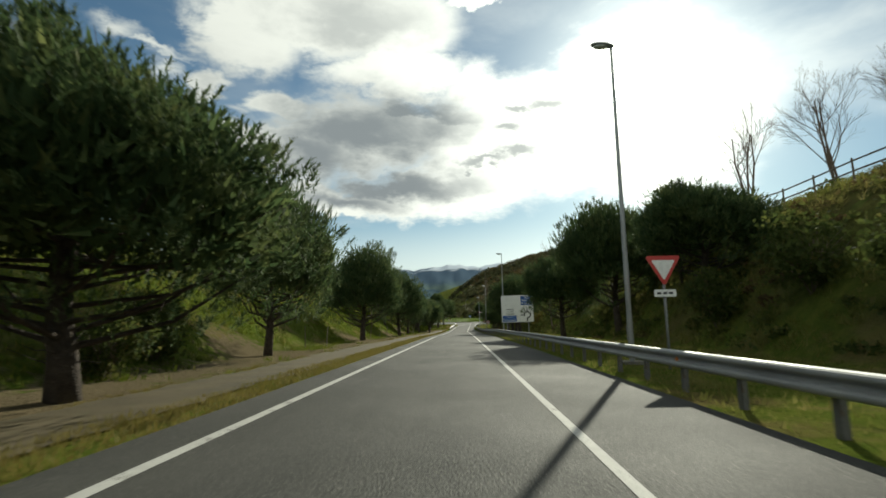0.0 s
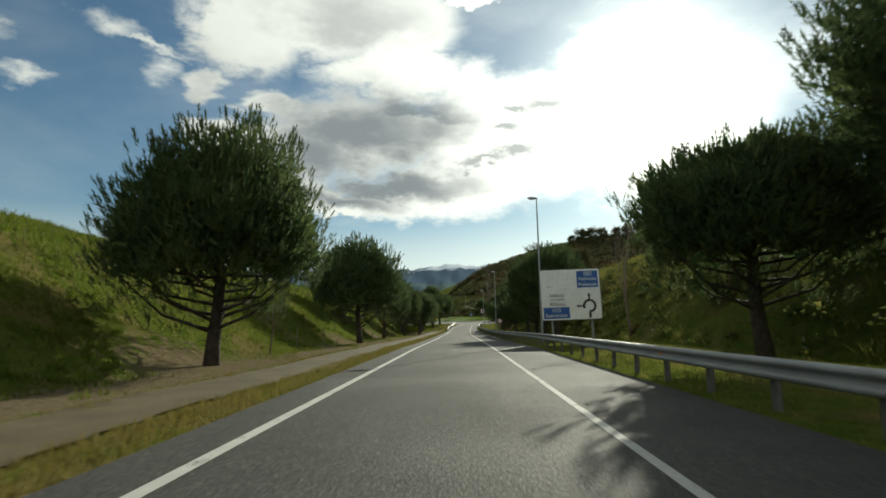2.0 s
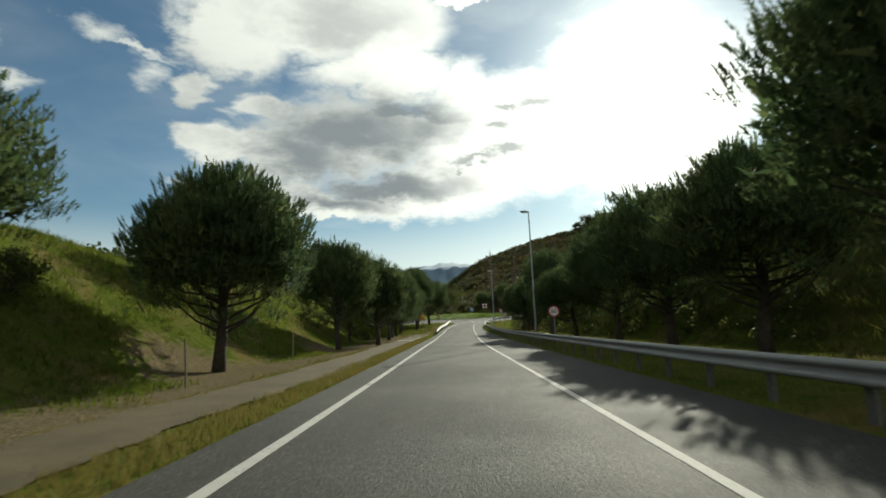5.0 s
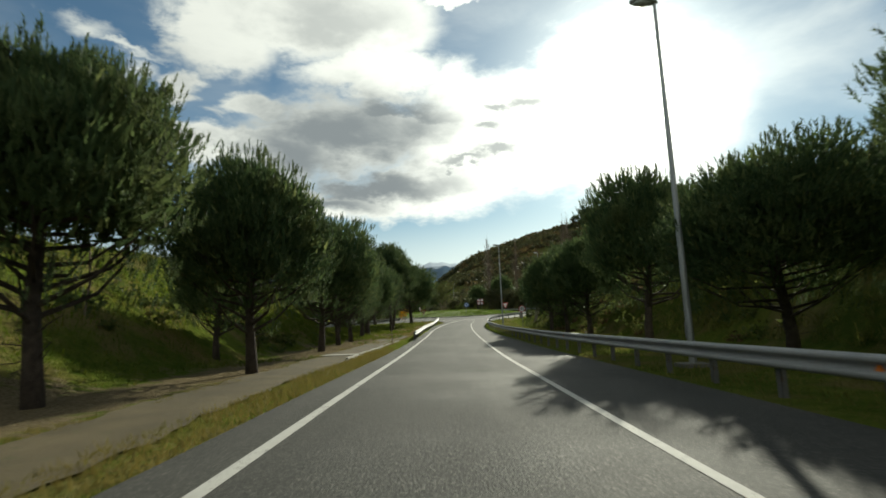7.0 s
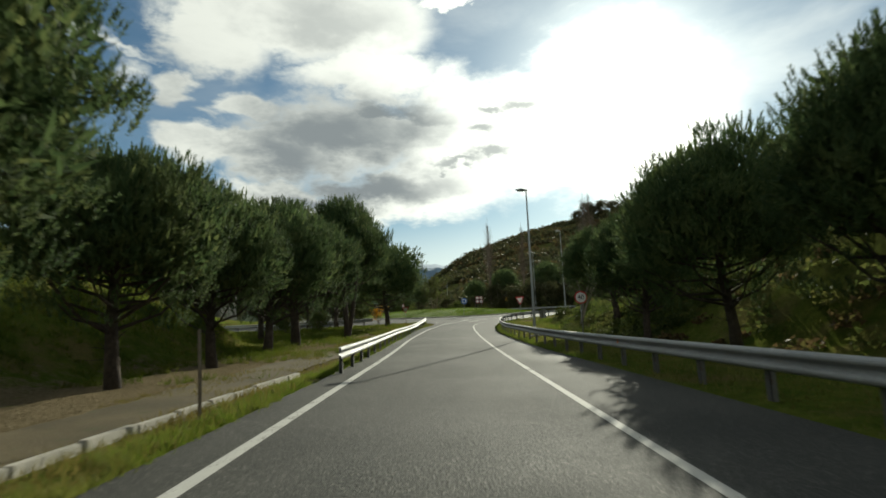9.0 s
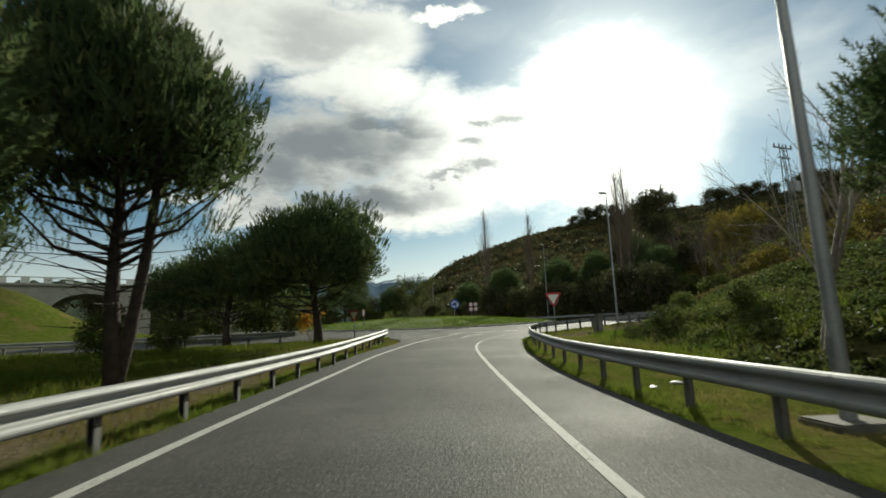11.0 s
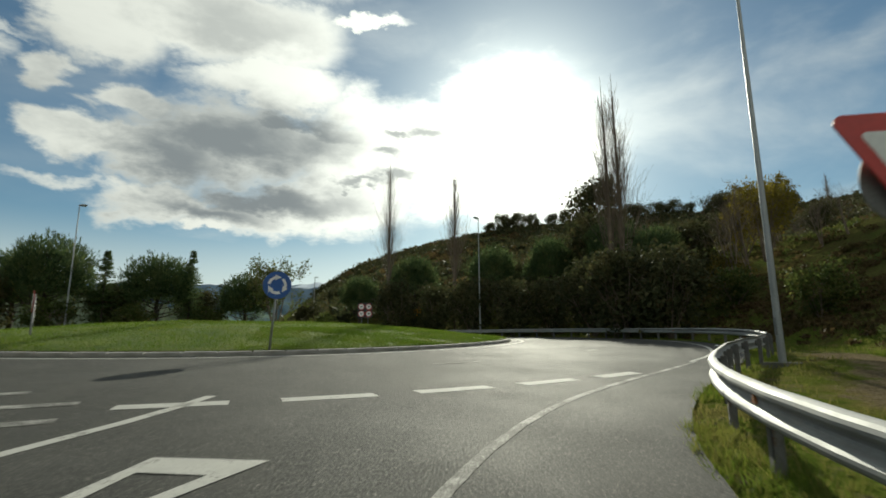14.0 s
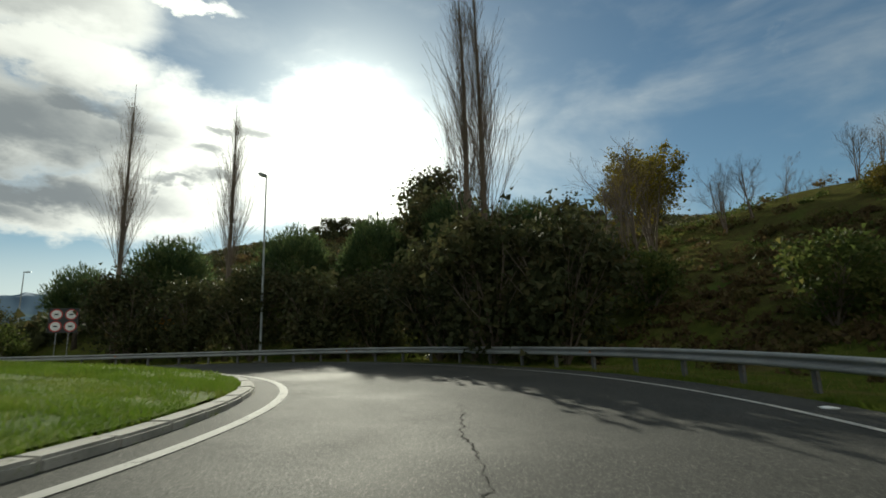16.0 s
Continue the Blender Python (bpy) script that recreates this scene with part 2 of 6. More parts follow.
def build_ground(g, b):
    """Grass, dry patches and bare earth; the brush zone of the steep banks is browner."""
    p = g.node("ShaderNodeTexCoord").outputs["Object"]
    zone = g.tree.nodes.new("ShaderNodeAttribute")
    zone.attribute_name = "brush"
    earth = g.tree.nodes.new("ShaderNodeAttribute")
    earth.attribute_name = "earth"
    n1, n2, n3 = g.noise(p, 0.35, 6.0, 0.6), g.noise(p, 2.2, 5.0, 0.6), g.noise(p, 14.0, 4.0, 0.65)
    green = g.mix(g.step(n2, 0.3, 0.7), (0.068, 0.100, 0.016), (0.116, 0.134, 0.026))
    green = g.mix(g.step(n1, 0.48, 0.66), green, (0.165, 0.128, 0.052))
    brown = g.mix(g.step(n2, 0.3, 0.7), (0.078, 0.064, 0.028), (0.095, 0.100, 0.030))
    brown = g.mix(g.step(n1, 0.50, 0.68), brown, (0.075, 0.105, 0.026))
    soil = g.mix(g.step(n3, 0.3, 0.7), (0.118, 0.092, 0.052), (0.182, 0.150, 0.098))
    col = g.mix(g.math("MULTIPLY", g.math("ADD", zone.outputs["Fac"], g.math("MULTIPLY", g.math("SUBTRACT", n1, 0.5), 0.8)), 1.0, clamp=True), green, brown)
    e = g.step(g.math("ADD", earth.outputs["Fac"], g.math("MULTIPLY", g.math("SUBTRACT", n2, 0.5), 1.6)), 0.35, 0.75)
    col = g.mix(e, col, soil)
    col = g.mix(g.math("MULTIPLY", g.step(n3, 0.50, 0.34), 0.4), col, (0.035, 0.038, 0.016))
    g.put(b.inputs["Base Color"], col)
    b.inputs["Roughness"].default_value = 0.95
    b.inputs["Specular IOR Level"].default_value = 0.0
    bump(g, b, g.math("ADD", n3, g.math("MULTIPLY", n2, 1.5)), 0.9, 0.12)


def build_far(g, b):
    p = g.node("ShaderNodeTexCoord").outputs["Object"]
    n = g.noise(p, 0.006, 8.0, 0.65)
    z = g.node("ShaderNodeSeparateXYZ", Vector=p).outputs[2]
    # the blue of distance haze is mixed into the slope colours, stronger higher up
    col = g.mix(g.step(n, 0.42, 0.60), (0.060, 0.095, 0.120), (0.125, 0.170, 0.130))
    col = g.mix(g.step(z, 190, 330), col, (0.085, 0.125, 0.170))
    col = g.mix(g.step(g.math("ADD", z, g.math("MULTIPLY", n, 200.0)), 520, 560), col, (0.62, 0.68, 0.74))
    g.put(b.inputs["Base Color"], col)
    b.inputs["Roughness"].default_value = 1.0
    b.inputs["Specular IOR Level"].default_value = 0.0


M = {
    "asphalt": material("asphalt", build_asphalt),
    "ground": material("ground", build_ground),
    "far": material("hazed_far_slope", build_far),
    "far_woods": surface("far_woods", (0.040, 0.056, 0.040), (0.072, 0.082, 0.056), 0.012, 1.0, fine=0.05, relief=0.6, depth=6.0, wear=(0.085, 0.100, 0.058), specular=0.0),
    "paint": material("road_paint", lambda g, b: build_paint(g, b, 0.40, 0.50)),
    "faded": material("faded_road_paint", lambda g, b: build_paint(g, b, 0.50, 0.64)),
    "crack": surface("open_crack", (0.010, 0.010, 0.009), (0.022, 0.021, 0.018), 6.0, 0.95, relief=0.5, specular=0.1),
    "turf": surface("island_turf", (0.070, 0.110, 0.018), (0.125, 0.155, 0.028), 0.8, 0.95, fine=30, relief=0.8, depth=0.04, wear=(0.150, 0.140, 0.045), specular=0.1),
    "track": surface("track_gravel", (0.070, 0.057, 0.031), (0.118, 0.095, 0.054), 0.9, 0.95, fine=26, relief=0.8, depth=0.03, wear=(0.065, 0.070, 0.030), specular=0.2),
    "concrete": surface("concrete", (0.23, 0.222, 0.195), (0.36, 0.345, 0.31), 1.3, 0.9, fine=32, relief=0.5, wear=(0.115, 0.115, 0.085)),
    "old_concrete": surface("mossy_concrete", (0.10, 0.096, 0.080), (0.17, 0.162, 0.138), 3.0, 0.92, fine=40, relief=0.5, wear=(0.085, 0.09, 0.055)),
    "pale_concrete": surface("pale_concrete", (0.26, 0.25, 0.21), (0.37, 0.35, 0.30), 0.5, 0.85, fine=12, relief=0.2),
    "steel": surface("galvanised_steel", (0.25, 0.255, 0.25), (0.35, 0.355, 0.345), 1.1, 0.66, 0.25, fine=30, relief=0.08, wear=(0.30, 0.29, 0.27)),
    "rail_post": surface("weathered_post_steel", (0.095, 0.095, 0.092), (0.150, 0.148, 0.142), 3.0, 0.75, 0.25, fine=40, relief=0.2, wear=(0.11, 0.075, 0.05)),
    "post_steel": surface("dull_galvanised_steel", (0.17, 0.175, 0.175), (0.26, 0.265, 0.265), 3.0, 0.65, 0.4, fine=40, relief=0.1, wear=(0.16, 0.13, 0.10)),
    "pole": surface("grey_pole_steel", (0.26, 0.27, 0.27), (0.34, 0.35, 0.35), 0.8, 0.5, 0.5, fine=30, relief=0.08, wear=(0.25, 0.24, 0.22)),
    "lamp_head": surface("lamp_housing", (0.30, 0.31, 0.32), (0.38, 0.39, 0.40), 3.0, 0.5, 0.2, relief=0.05),
    "lens": surface("lamp_lens", (0.55, 0.56, 0.55), (0.65, 0.66, 0.64), 6.0, 0.25, relief=0.0),
    "white": surface("sign_white", (0.66, 0.66, 0.64), (0.76, 0.76, 0.74), 1.2, 0.45, fine=8, relief=0.02, wear=(0.56, 0.56, 0.53)),
    "red": surface("sign_red", (0.42, 0.035, 0.030), (0.50, 0.05, 0.04), 2.0, 0.45, fine=20, relief=0.02),
    "blue": surface("sign_blue", (0.018, 0.075, 0.26), (0.025, 0.10, 0.33), 2.0, 0.45, fine=20, relief=0.02),
    "black": surface("sign_black", (0.012, 0.012, 0.013), (0.022, 0.022, 0.023), 2.0, 0.5, fine=20, relief=0.02),
    "orange": surface("amber_reflector", (0.60, 0.16, 0.02), (0.70, 0.20, 0.03), 9.0, 0.3, relief=0.0),
    "bark": surface("pine_bark", (0.046, 0.037, 0.030), (0.088, 0.070, 0.056), 5.0, 0.95, fine=22, relief=1.0, depth=0.05, specular=0.2),
    "pale_bark": surface("pale_bark", (0.17, 0.145, 0.115), (0.27, 0.24, 0.20), 3.0, 0.9, fine=30, relief=0.5, specular=0.2),
    "twig": surface("bare_twig", (0.12, 0.092, 0.070), (0.19, 0.150, 0.115), 1.0, 0.9, fine=20, relief=0.2, specular=0.2),
    "wood": surface("weathered_wood", (0.12, 0.095, 0.07), (0.20, 0.165, 0.125), 4.0, 0.9, fine=30, relief=0.5),
    "needles": leafy("pine_needles", (0.048, 0.080, 0.034), (0.092, 0.130, 0.048), (0.155, 0.175, 0.064), through=0.5),
    "shrub": leafy("shrub_leaves", (0.052, 0.074, 0.020), (0.092, 0.112, 0.030), (0.150, 0.130, 0.040), through=0.53),
    "holm": leafy("evergreen_scrub", (0.042, 0.050, 0.022), (0.074, 0.076, 0.032), (0.105, 0.085, 0.038), through=0.32),
    "olive": leafy("autumn_leaves", (0.090, 0.085, 0.020), (0.140, 0.112, 0.024), (0.19, 0.13, 0.026), through=0.53),
    "ochre": leafy("ochre_leaves", (0.16, 0.125, 0.018), (0.22, 0.175, 0.026), (0.10, 0.10, 0.022), through=0.45),
    "gold": leafy("golden_leaves", (0.34, 0.16, 0.012), (0.48, 0.25, 0.02), (0.55, 0.33, 0.03), through=0.45),
    "bracken": leafy("dry_bracken", (0.072, 0.048, 0.024), (0.120, 0.085, 0.036), (0.100, 0.100, 0.030), through=0.43),
    "lawn": leafy("island_lawn", (0.080, 0.145, 0.014), (0.140, 0.205, 0.026), (0.190, 0.205, 0.045), through=0.35),
    "grass": leafy("green_grass", (0.062, 0.098, 0.010), (0.112, 0.140, 0.016), (0.165, 0.135, 0.034), through=0.51),
    "ivy": leafy("ivy_leaves", (0.040, 0.060, 0.018), (0.078, 0.098, 0.026), (0.115, 0.105, 0.036), through=0.48),
    "verge_mix": leafy("verge_grass", (0.100, 0.125, 0.022), (0.185, 0.175, 0.048), (0.240, 0.200, 0.075), through=0.48),
    "weeds": leafy("edge_weed_leaves", (0.085, 0.140, 0.018), (0.150, 0.190, 0.026), (0.230, 0.205, 0.060), through=0.53),
    "dry_grass": leafy("dry_verge_grass", (0.150, 0.126, 0.028), (0.215, 0.172, 0.054), (0.115, 0.130, 0.024), through=0.35),
}


# ---- mesh helpers ----
def part(name, bm, mat, parent=None, label="", smooth=False):
    me = bpy.data.meshes.new(name)
    bm.to_mesh(me)
    bm.free()
    me.materials.append(mat)
    if smooth:
        me.polygons.foreach_set("use_smooth", [True] * len(me.polygons))
    ob = new(name, me)
    ob.parent = parent
    return tagged(ob, label) if label else ob


def shared(name, me, parent, m=None):
    ob = new(name, me)
    ob.parent = parent
    if m is not None:
        ob.matrix_basis = m
    return ob


def sheet(name, verts, faces, mat, parent=None, smooth=True):
    """A mesh of quads or triangles, all alike, from arrays."""
    verts, faces = np.asarray(verts, np.float32).reshape(-1, 3), np.asarray(faces, np.int32)
    k = faces.shape[1]
    me = bpy.data.meshes.new(name)
    me.vertices.add(len(verts))
    me.vertices.foreach_set("co", verts.ravel())
    me.loops.add(faces.size)
    me.loops.foreach_set("vertex_index", faces.ravel())
    me.polygons.add(len(faces))
    me.polygons.foreach_set("loop_start", np.arange(len(faces), dtype=np.int32) * k)
    me.polygons.foreach_set("use_smooth", np.full(len(faces), smooth))
    me.materials.append(mat)
    me.update()
    me.validate()
    ob = new(name, me)
    ob.parent = parent
    return ob


def triangles(name, tris, mat, parent=None):
    tris = np.asarray(tris, np.float32)
    return sheet(name, tris, np.arange(len(tris) * 3).reshape(-1, 3), mat, parent, False)


def empty(name, m, label, category, group="", kind=""):
    ob = new(name)
    ob.matrix_basis = m
    return tagged(ob, label, category, group, kind)


def box(bm, x0, y0, z0, x1, y1, z1, bevel=0.0):
    made = bmesh.ops.create_cube(bm, size=1.0)["verts"]
    bmesh.ops.transform(bm, matrix=Matrix.LocRotScale(((x0 + x1) / 2, (y0 + y1) / 2, (z0 + z1) / 2), None, (x1 - x0, y1 - y0, z1 - z0)), verts=made)
    if bevel:
        edges = list({e for v in made for e in v.link_edges})
        bmesh.ops.bevel(bm, geom=edges, offset=bevel, segments=2, affect="EDGES")
    return made


def tube(bm, points, radii, sides=8, cap=True):
    """A tapered tube along points."""
    points = [Vector(p) for p in points]
    rings, ref = [], None
    for k, p in enumerate(points):
        way = (points[min(k + 1, len(points) - 1)] - points[max(k - 1, 0)]).normalized()
        if ref is None:
            ref = way.orthogonal().normalized()
        ref = (ref - way * ref.dot(way)).normalized()
        side = way.cross(ref)
        rings.append([bm.verts.new(p + radii[k] * (math.cos(a) * ref + math.sin(a) * side)) for a in (2 * math.pi * j / sides for j in range(sides))])
    for a, b in zip(rings, rings[1:]):
        for j in range(sides):
            bm.faces.new((a[j], a[(j + 1) % sides], b[(j + 1) % sides], b[j]))
    if cap:
        bm.faces.new(rings[0][::-1])
        bm.faces.new(rings[-1])


def plate(bm, outline, depth, y=0.0):
    """A flat plate in the x-z plane, facing -y, with that depth behind it."""
    front = [bm.verts.new((px, y, pz)) for px, pz in outline]
    rear = [bm.verts.new((px, y + depth, pz)) for px, pz in outline]
    f = bm.faces.new(front)
    bm.faces.new(rear[::-1])
    for k in range(len(front)):
        j = (k + 1) % len(front)
        bm.faces.new((front[k], rear[k], rear[j], front[j]))
    bmesh.ops.recalc_face_normals(bm, faces=bm.faces)
    return f


def disc(r, cx=0.0, cz=0.0, n=40, a0=0.0, a1=360.0):
    return [(cx + r * math.cos(radians(a0 + (a1 - a0) * k / n)), cz + r * math.sin(radians(a0 + (a1 - a0) * k / n))) for k in range(n if a1 - a0 >= 360 else n + 1)]


def rounded(x0, z0, x1, z1, r, n=6):
    out = []
    for cx, cz, a in ((x1 - r, z1 - r, 0), (x0 + r, z1 - r, 90), (x0 + r, z0 + r, 180), (x1 - r, z0 + r, 270)):
        out += disc(r, cx, cz, n, a, a + 90)
    return out


def lettering(name, text, size, mat, parent, x, y, z, width=None):
    """Raised lettering with the built-in font, facing -y."""
    cu = bpy.data.curves.new(name, "FONT")
    cu.body, cu.size, cu.align_x, cu.align_y, cu.extrude = text, size, "CENTER", "CENTER", 0.002
    tmp = bpy.data.objects.new(name, cu)
    scene.collection.objects.link(tmp)
    me = bpy.data.meshes.new_from_object(tmp.evaluated_get(bpy.context.evaluated_depsgraph_get()))
    bpy.data.objects.remove(tmp)
    me.materials.clear()
    me.materials.append(mat)
    xs = [v.co.x for v in me.vertices]
    k = width / (max(xs) - min(xs)) if width and xs else 1.0
    ob = new(name, me)
    ob.parent = parent
    ob.matrix_basis = Matrix.Translation((x, y, z)) @ Matrix.Rotation(radians(90), 4, "X") @ Matrix.Diagonal((k, 1, 1, 1))
    return ob


# ---- plan ----
CX, CY = 0.0, 214.0                        # centre of the roundabout
R_KERB, R_LINE, R_OUT, R_RAIL = 15.3, 16.0, 24.2, 26.3
LEVEL_Y = [-4000, 0, 30, 60, 85, 105, 125, 145, 165, 185, 205, 225, 245, 300, 600, 5000]
LEVEL_Z = [0, 0, -0.01, -0.05, -0.27, -0.35, -0.38, -0.19, 0.25, 1.17, 2.36, 3.0, 3.3, 3.0, -6, -40]
LEFT_Y, LEFT_X = [-60, 110, 135, 150, 158, 163, 167, 170, 173, 176, 178.5, 182.5, 186, 190.5], [-3.0, -3.0, -2.8, -2.62, -2.54, -2.36, -2.08, -1.88, -1.52, -1.0, -0.62, 0.2, 1.5, 3.3]
RIGHT_Y, RIGHT_X = [-60, 85, 104, 118, 135, 150, 157, 165, 171, 174, 177.3, 180, 182.1, 184.1, 186.5, 187.6, 189.4, 191.2, 192.1, 192.9, 193.9, 195.0, 198.0], [1.33, 1.3, 1.14, 1.18, 1.5, 1.80, 1.96, 2.23, 2.44, 2.58, 2.95, 3.5, 4.15, 4.93, 6.15, 6.95, 8.5, 10.4, 11.7, 12.9, 14.05, 15.2, 18.3]
EDGE_Y, EDGE_X = [-60, 110, 135, 155, 167, 173, 178.5, 182, 185, 187, 189, 191, 196], [-3.89, -3.89, -3.6, -3.3, -3.05, -2.6, -1.6, -1.0, -1.5, -2.3, -5.0, -9.0, -9.0]
RAIL_Y, RAIL_X = [-60, 100, 150, 160, 166, 173, 179, 183.6, 186.2, 188.6, 190.9, 194, 196], [4.0, 4.0, 3.98, 4.1, 4.35, 5.0, 6.0, 7.4, 8.6, 10.4, 12.75, 16.1, 18.0]
SIDE_ROAD = [(2.0, 196.5), (-8.0, 191.5), (-18.0, 188.5), (-36.0, 186.5), (-70.0, 187.0), (-120.0, 190.0)]
VALLEY = [(11.0, -400), (11.0, 60), (10.5, 120), (9.6, 150), (9.2, 160), (9.4, 168), (10.5, 175), (12.8, 181), (16.0, 186), (22.0, 191), (27.0, 198), (29.3, 208), (29.3, 220), (27, 231), (20, 241), (8.5, 247.5), (-3, 262), (-10, 320), (-30, 480),
          (-900, 600), (-900, 205), (-70, 180), (-45, 179.5), (-28, 177.5), (-19, 173), (-15.5, 166), (-12.5, 158), (-11.0, 146), (-10.0, 120), (-9.7, 60), (-10.2, -400)]


def level(y):
    y = np.asarray(y, float)
    return sum(np.interp(y + d, LEVEL_Y, LEVEL_Z) for d in (-4, -2, 0, 2, 4)) / 5


def to_path(x, y, path):
    """Distance to a polyline."""
    best = np.full(np.shape(x), 1e9)
    for (ax, ay), (bx, by) in zip(path, path[1:]):
        ux, uy = bx - ax, by - ay
        t = np.clip(((x - ax) * ux + (y - ay) * uy) / (ux * ux + uy * uy), 0, 1)
        best = np.minimum(best, np.hypot(x - ax - t * ux, y - ay - t * uy))
    return best


def inside(x, y, ring):
    odd = np.zeros(np.shape(x), bool)
    for (ax, ay), (bx, by) in zip(ring, ring[1:] + ring[:1]):
        if ay != by:
            odd ^= ((ay > y) != (by > y)) & (x < (bx - ax) * (y - ay) / (by - ay) + ax)
    return odd


def paved(x, y):
    """Signed distance to the asphalt: negative on it."""
    r = np.hypot(x - CX, y - CY)
    ring = np.maximum(R_KERB - r, r - (R_OUT + 1.2))
    lane = np.maximum(np.maximum(np.interp(y, EDGE_Y, EDGE_X) - x, x - (np.interp(y, RAIL_Y, RAIL_X) - 0.4)), y - 194.0)
    side = to_path(x, y, SIDE_ROAD) - 4.2
    return np.minimum(np.minimum(ring, lane), side)


def wave(x, y, s, seed=0.0):
    return (np.sin(x / s + 1.3 * seed) * np.cos(y / (s * 1.13) - seed) + 0.6 * np.sin((x + y) / (s * 0.57) + 2.1 * seed) * np.cos((x - 0.7 * y) / (s * 0.63) + seed)) / 1.6


RIDGE_TURN = [-12, -6, -2.2, 0.5, 2.7, 6, 9.5, 12, 15, 18, 24, 30, 40, 50, 60, 75, 100]
RIDGE_RISE = [0.0, 1.5, 5.8, 7.6, 8.7, 10.0, 10.8, 11.3, 11.6, 11.7, 11.9, 11.4, 10.8, 9.6, 8.4, 7.4, 5.0]


def far_ridge(x, y):
    """The large hill beyond the roundabout: its crest stands some 290 m off, higher to the east."""
    away, turn = np.hypot(x - 8.0, y - 200.0), np.degrees(np.arctan2(x - 8.0, y - 200.0))
    crest = np.tan(np.radians(np.interp(turn, RIDGE_TURN, RIDGE_RISE))) * 290
    rise = np.clip((away - 75) / 215, 0, 1)
    return (crest * rise ** 1.15 + np.clip(away - 290, 0, 500) * 0.03 + 1.2 * rise * wave(x, y, 17.0, 3)) * (turn < 100)


def height(x, y):
    """The land without the asphalt."""
    x, y = np.asarray(x, float), np.asarray(y, float)
    z = level(y)
    d = np.where(inside(x, y, VALLEY), 0.0, to_path(x, y, VALLEY + VALLEY[:1]))
    right = x > np.interp(y, [-400, 240, 300, 480], [0, 0, -20, -60])
    steep = 9.7 * (1 - np.exp(-np.maximum(d, 0) ** 1.4 / 11.0)) + 0.10 * np.maximum(d - 14, 0)
    east = np.where(d < 22, 0.46 * d, 10.1 + 0.05 * (d - 22)) * (0.62 + 0.38 * np.clip((y - 178) / 16, 0, 1))
    north = np.where(d < 9, 0.45 * d, 4.0 + 0.06 * (d - 9))
    turn = np.degrees(np.arctan2(x - CX, y - CY))
    w = np.clip((66 - turn) / 30, 0, 1)
    hill = north * w + east * (1 - w) + far_ridge(x, y)
    hill = hill + 9.0 * np.exp(-((x - 57) ** 2 + (y - 276) ** 2) / 420)
    far = np.clip((y - 136) / 28, 0, 1)
    bank_r = steep * (1 - far) + hill * far + 0.5 * (1 - np.exp(-(d / 1.5) ** 2)) * np.clip((y - 150) / 10, 0, 1) * np.clip((192 - y) / 12, 0, 1)
    bank_l = 7.2 * (1 - np.exp(-np.maximum(d, 0) ** 1.5 / 18.0)) + 0.015 * d
    bank = np.where(right, bank_r, bank_l)
    bank = bank + 6.8 * np.exp(-((x + 51) ** 2 + (y - 211.5) ** 2) / 90)
    bank = bank + 0.3 * np.exp(-((x - 17.0) ** 2 + (y - 192.0) ** 2) / 7) * np.clip(paved(x, y) - 0.8, 0, 1)
    rough = np.clip(d / 8, 0, 1)
    z = z + bank + rough * (0.35 * wave(x, y, 3.1, 1) + 0.6 * wave(x, y, 9.0, 2))
    verge = np.clip((paved(x, y) - 0.6) / 2.0, 0, 1)
    return z + verge * 0.05 * wave(x, y, 1.3, 4)


def sandy(x, y):
    """1 on the bare sandy strip between the guard rail and the bank, falling to 0 beside it."""
    return np.clip(1.6 - to_path(np.asarray(x, float), np.asarray(y, float), [(9.6, 182.6), (13.0, 187.0), (18.5, 191.6), (22.5, 197.0)]) + 0.5 * wave(x, y, 1.4, 31), 0, 1)


PINE_FEET = [(-7.6, 9.7), (-9.3, 24.8), (-9.2, 48.6), (-8.9, 73.7), (-9.6, 93.0), (-9.2, 110.5), (-7.4, 117.2), (-8.1, 129.8), (-8.7, 137.5), (-8.9, 143.5)]


def needle_bed(x, y):
    """1 on the bare brown ground round the feet of the pines along the path."""
    near = np.full(np.shape(x), 1e9)
    for px, py in PINE_FEET:
        near = np.minimum(near, np.hypot((x - px) * 0.9, (y - py) * 0.7))
    return np.exp(-(near / 2.6) ** 2)


def spot(x, y):
    return float(height(x, y))


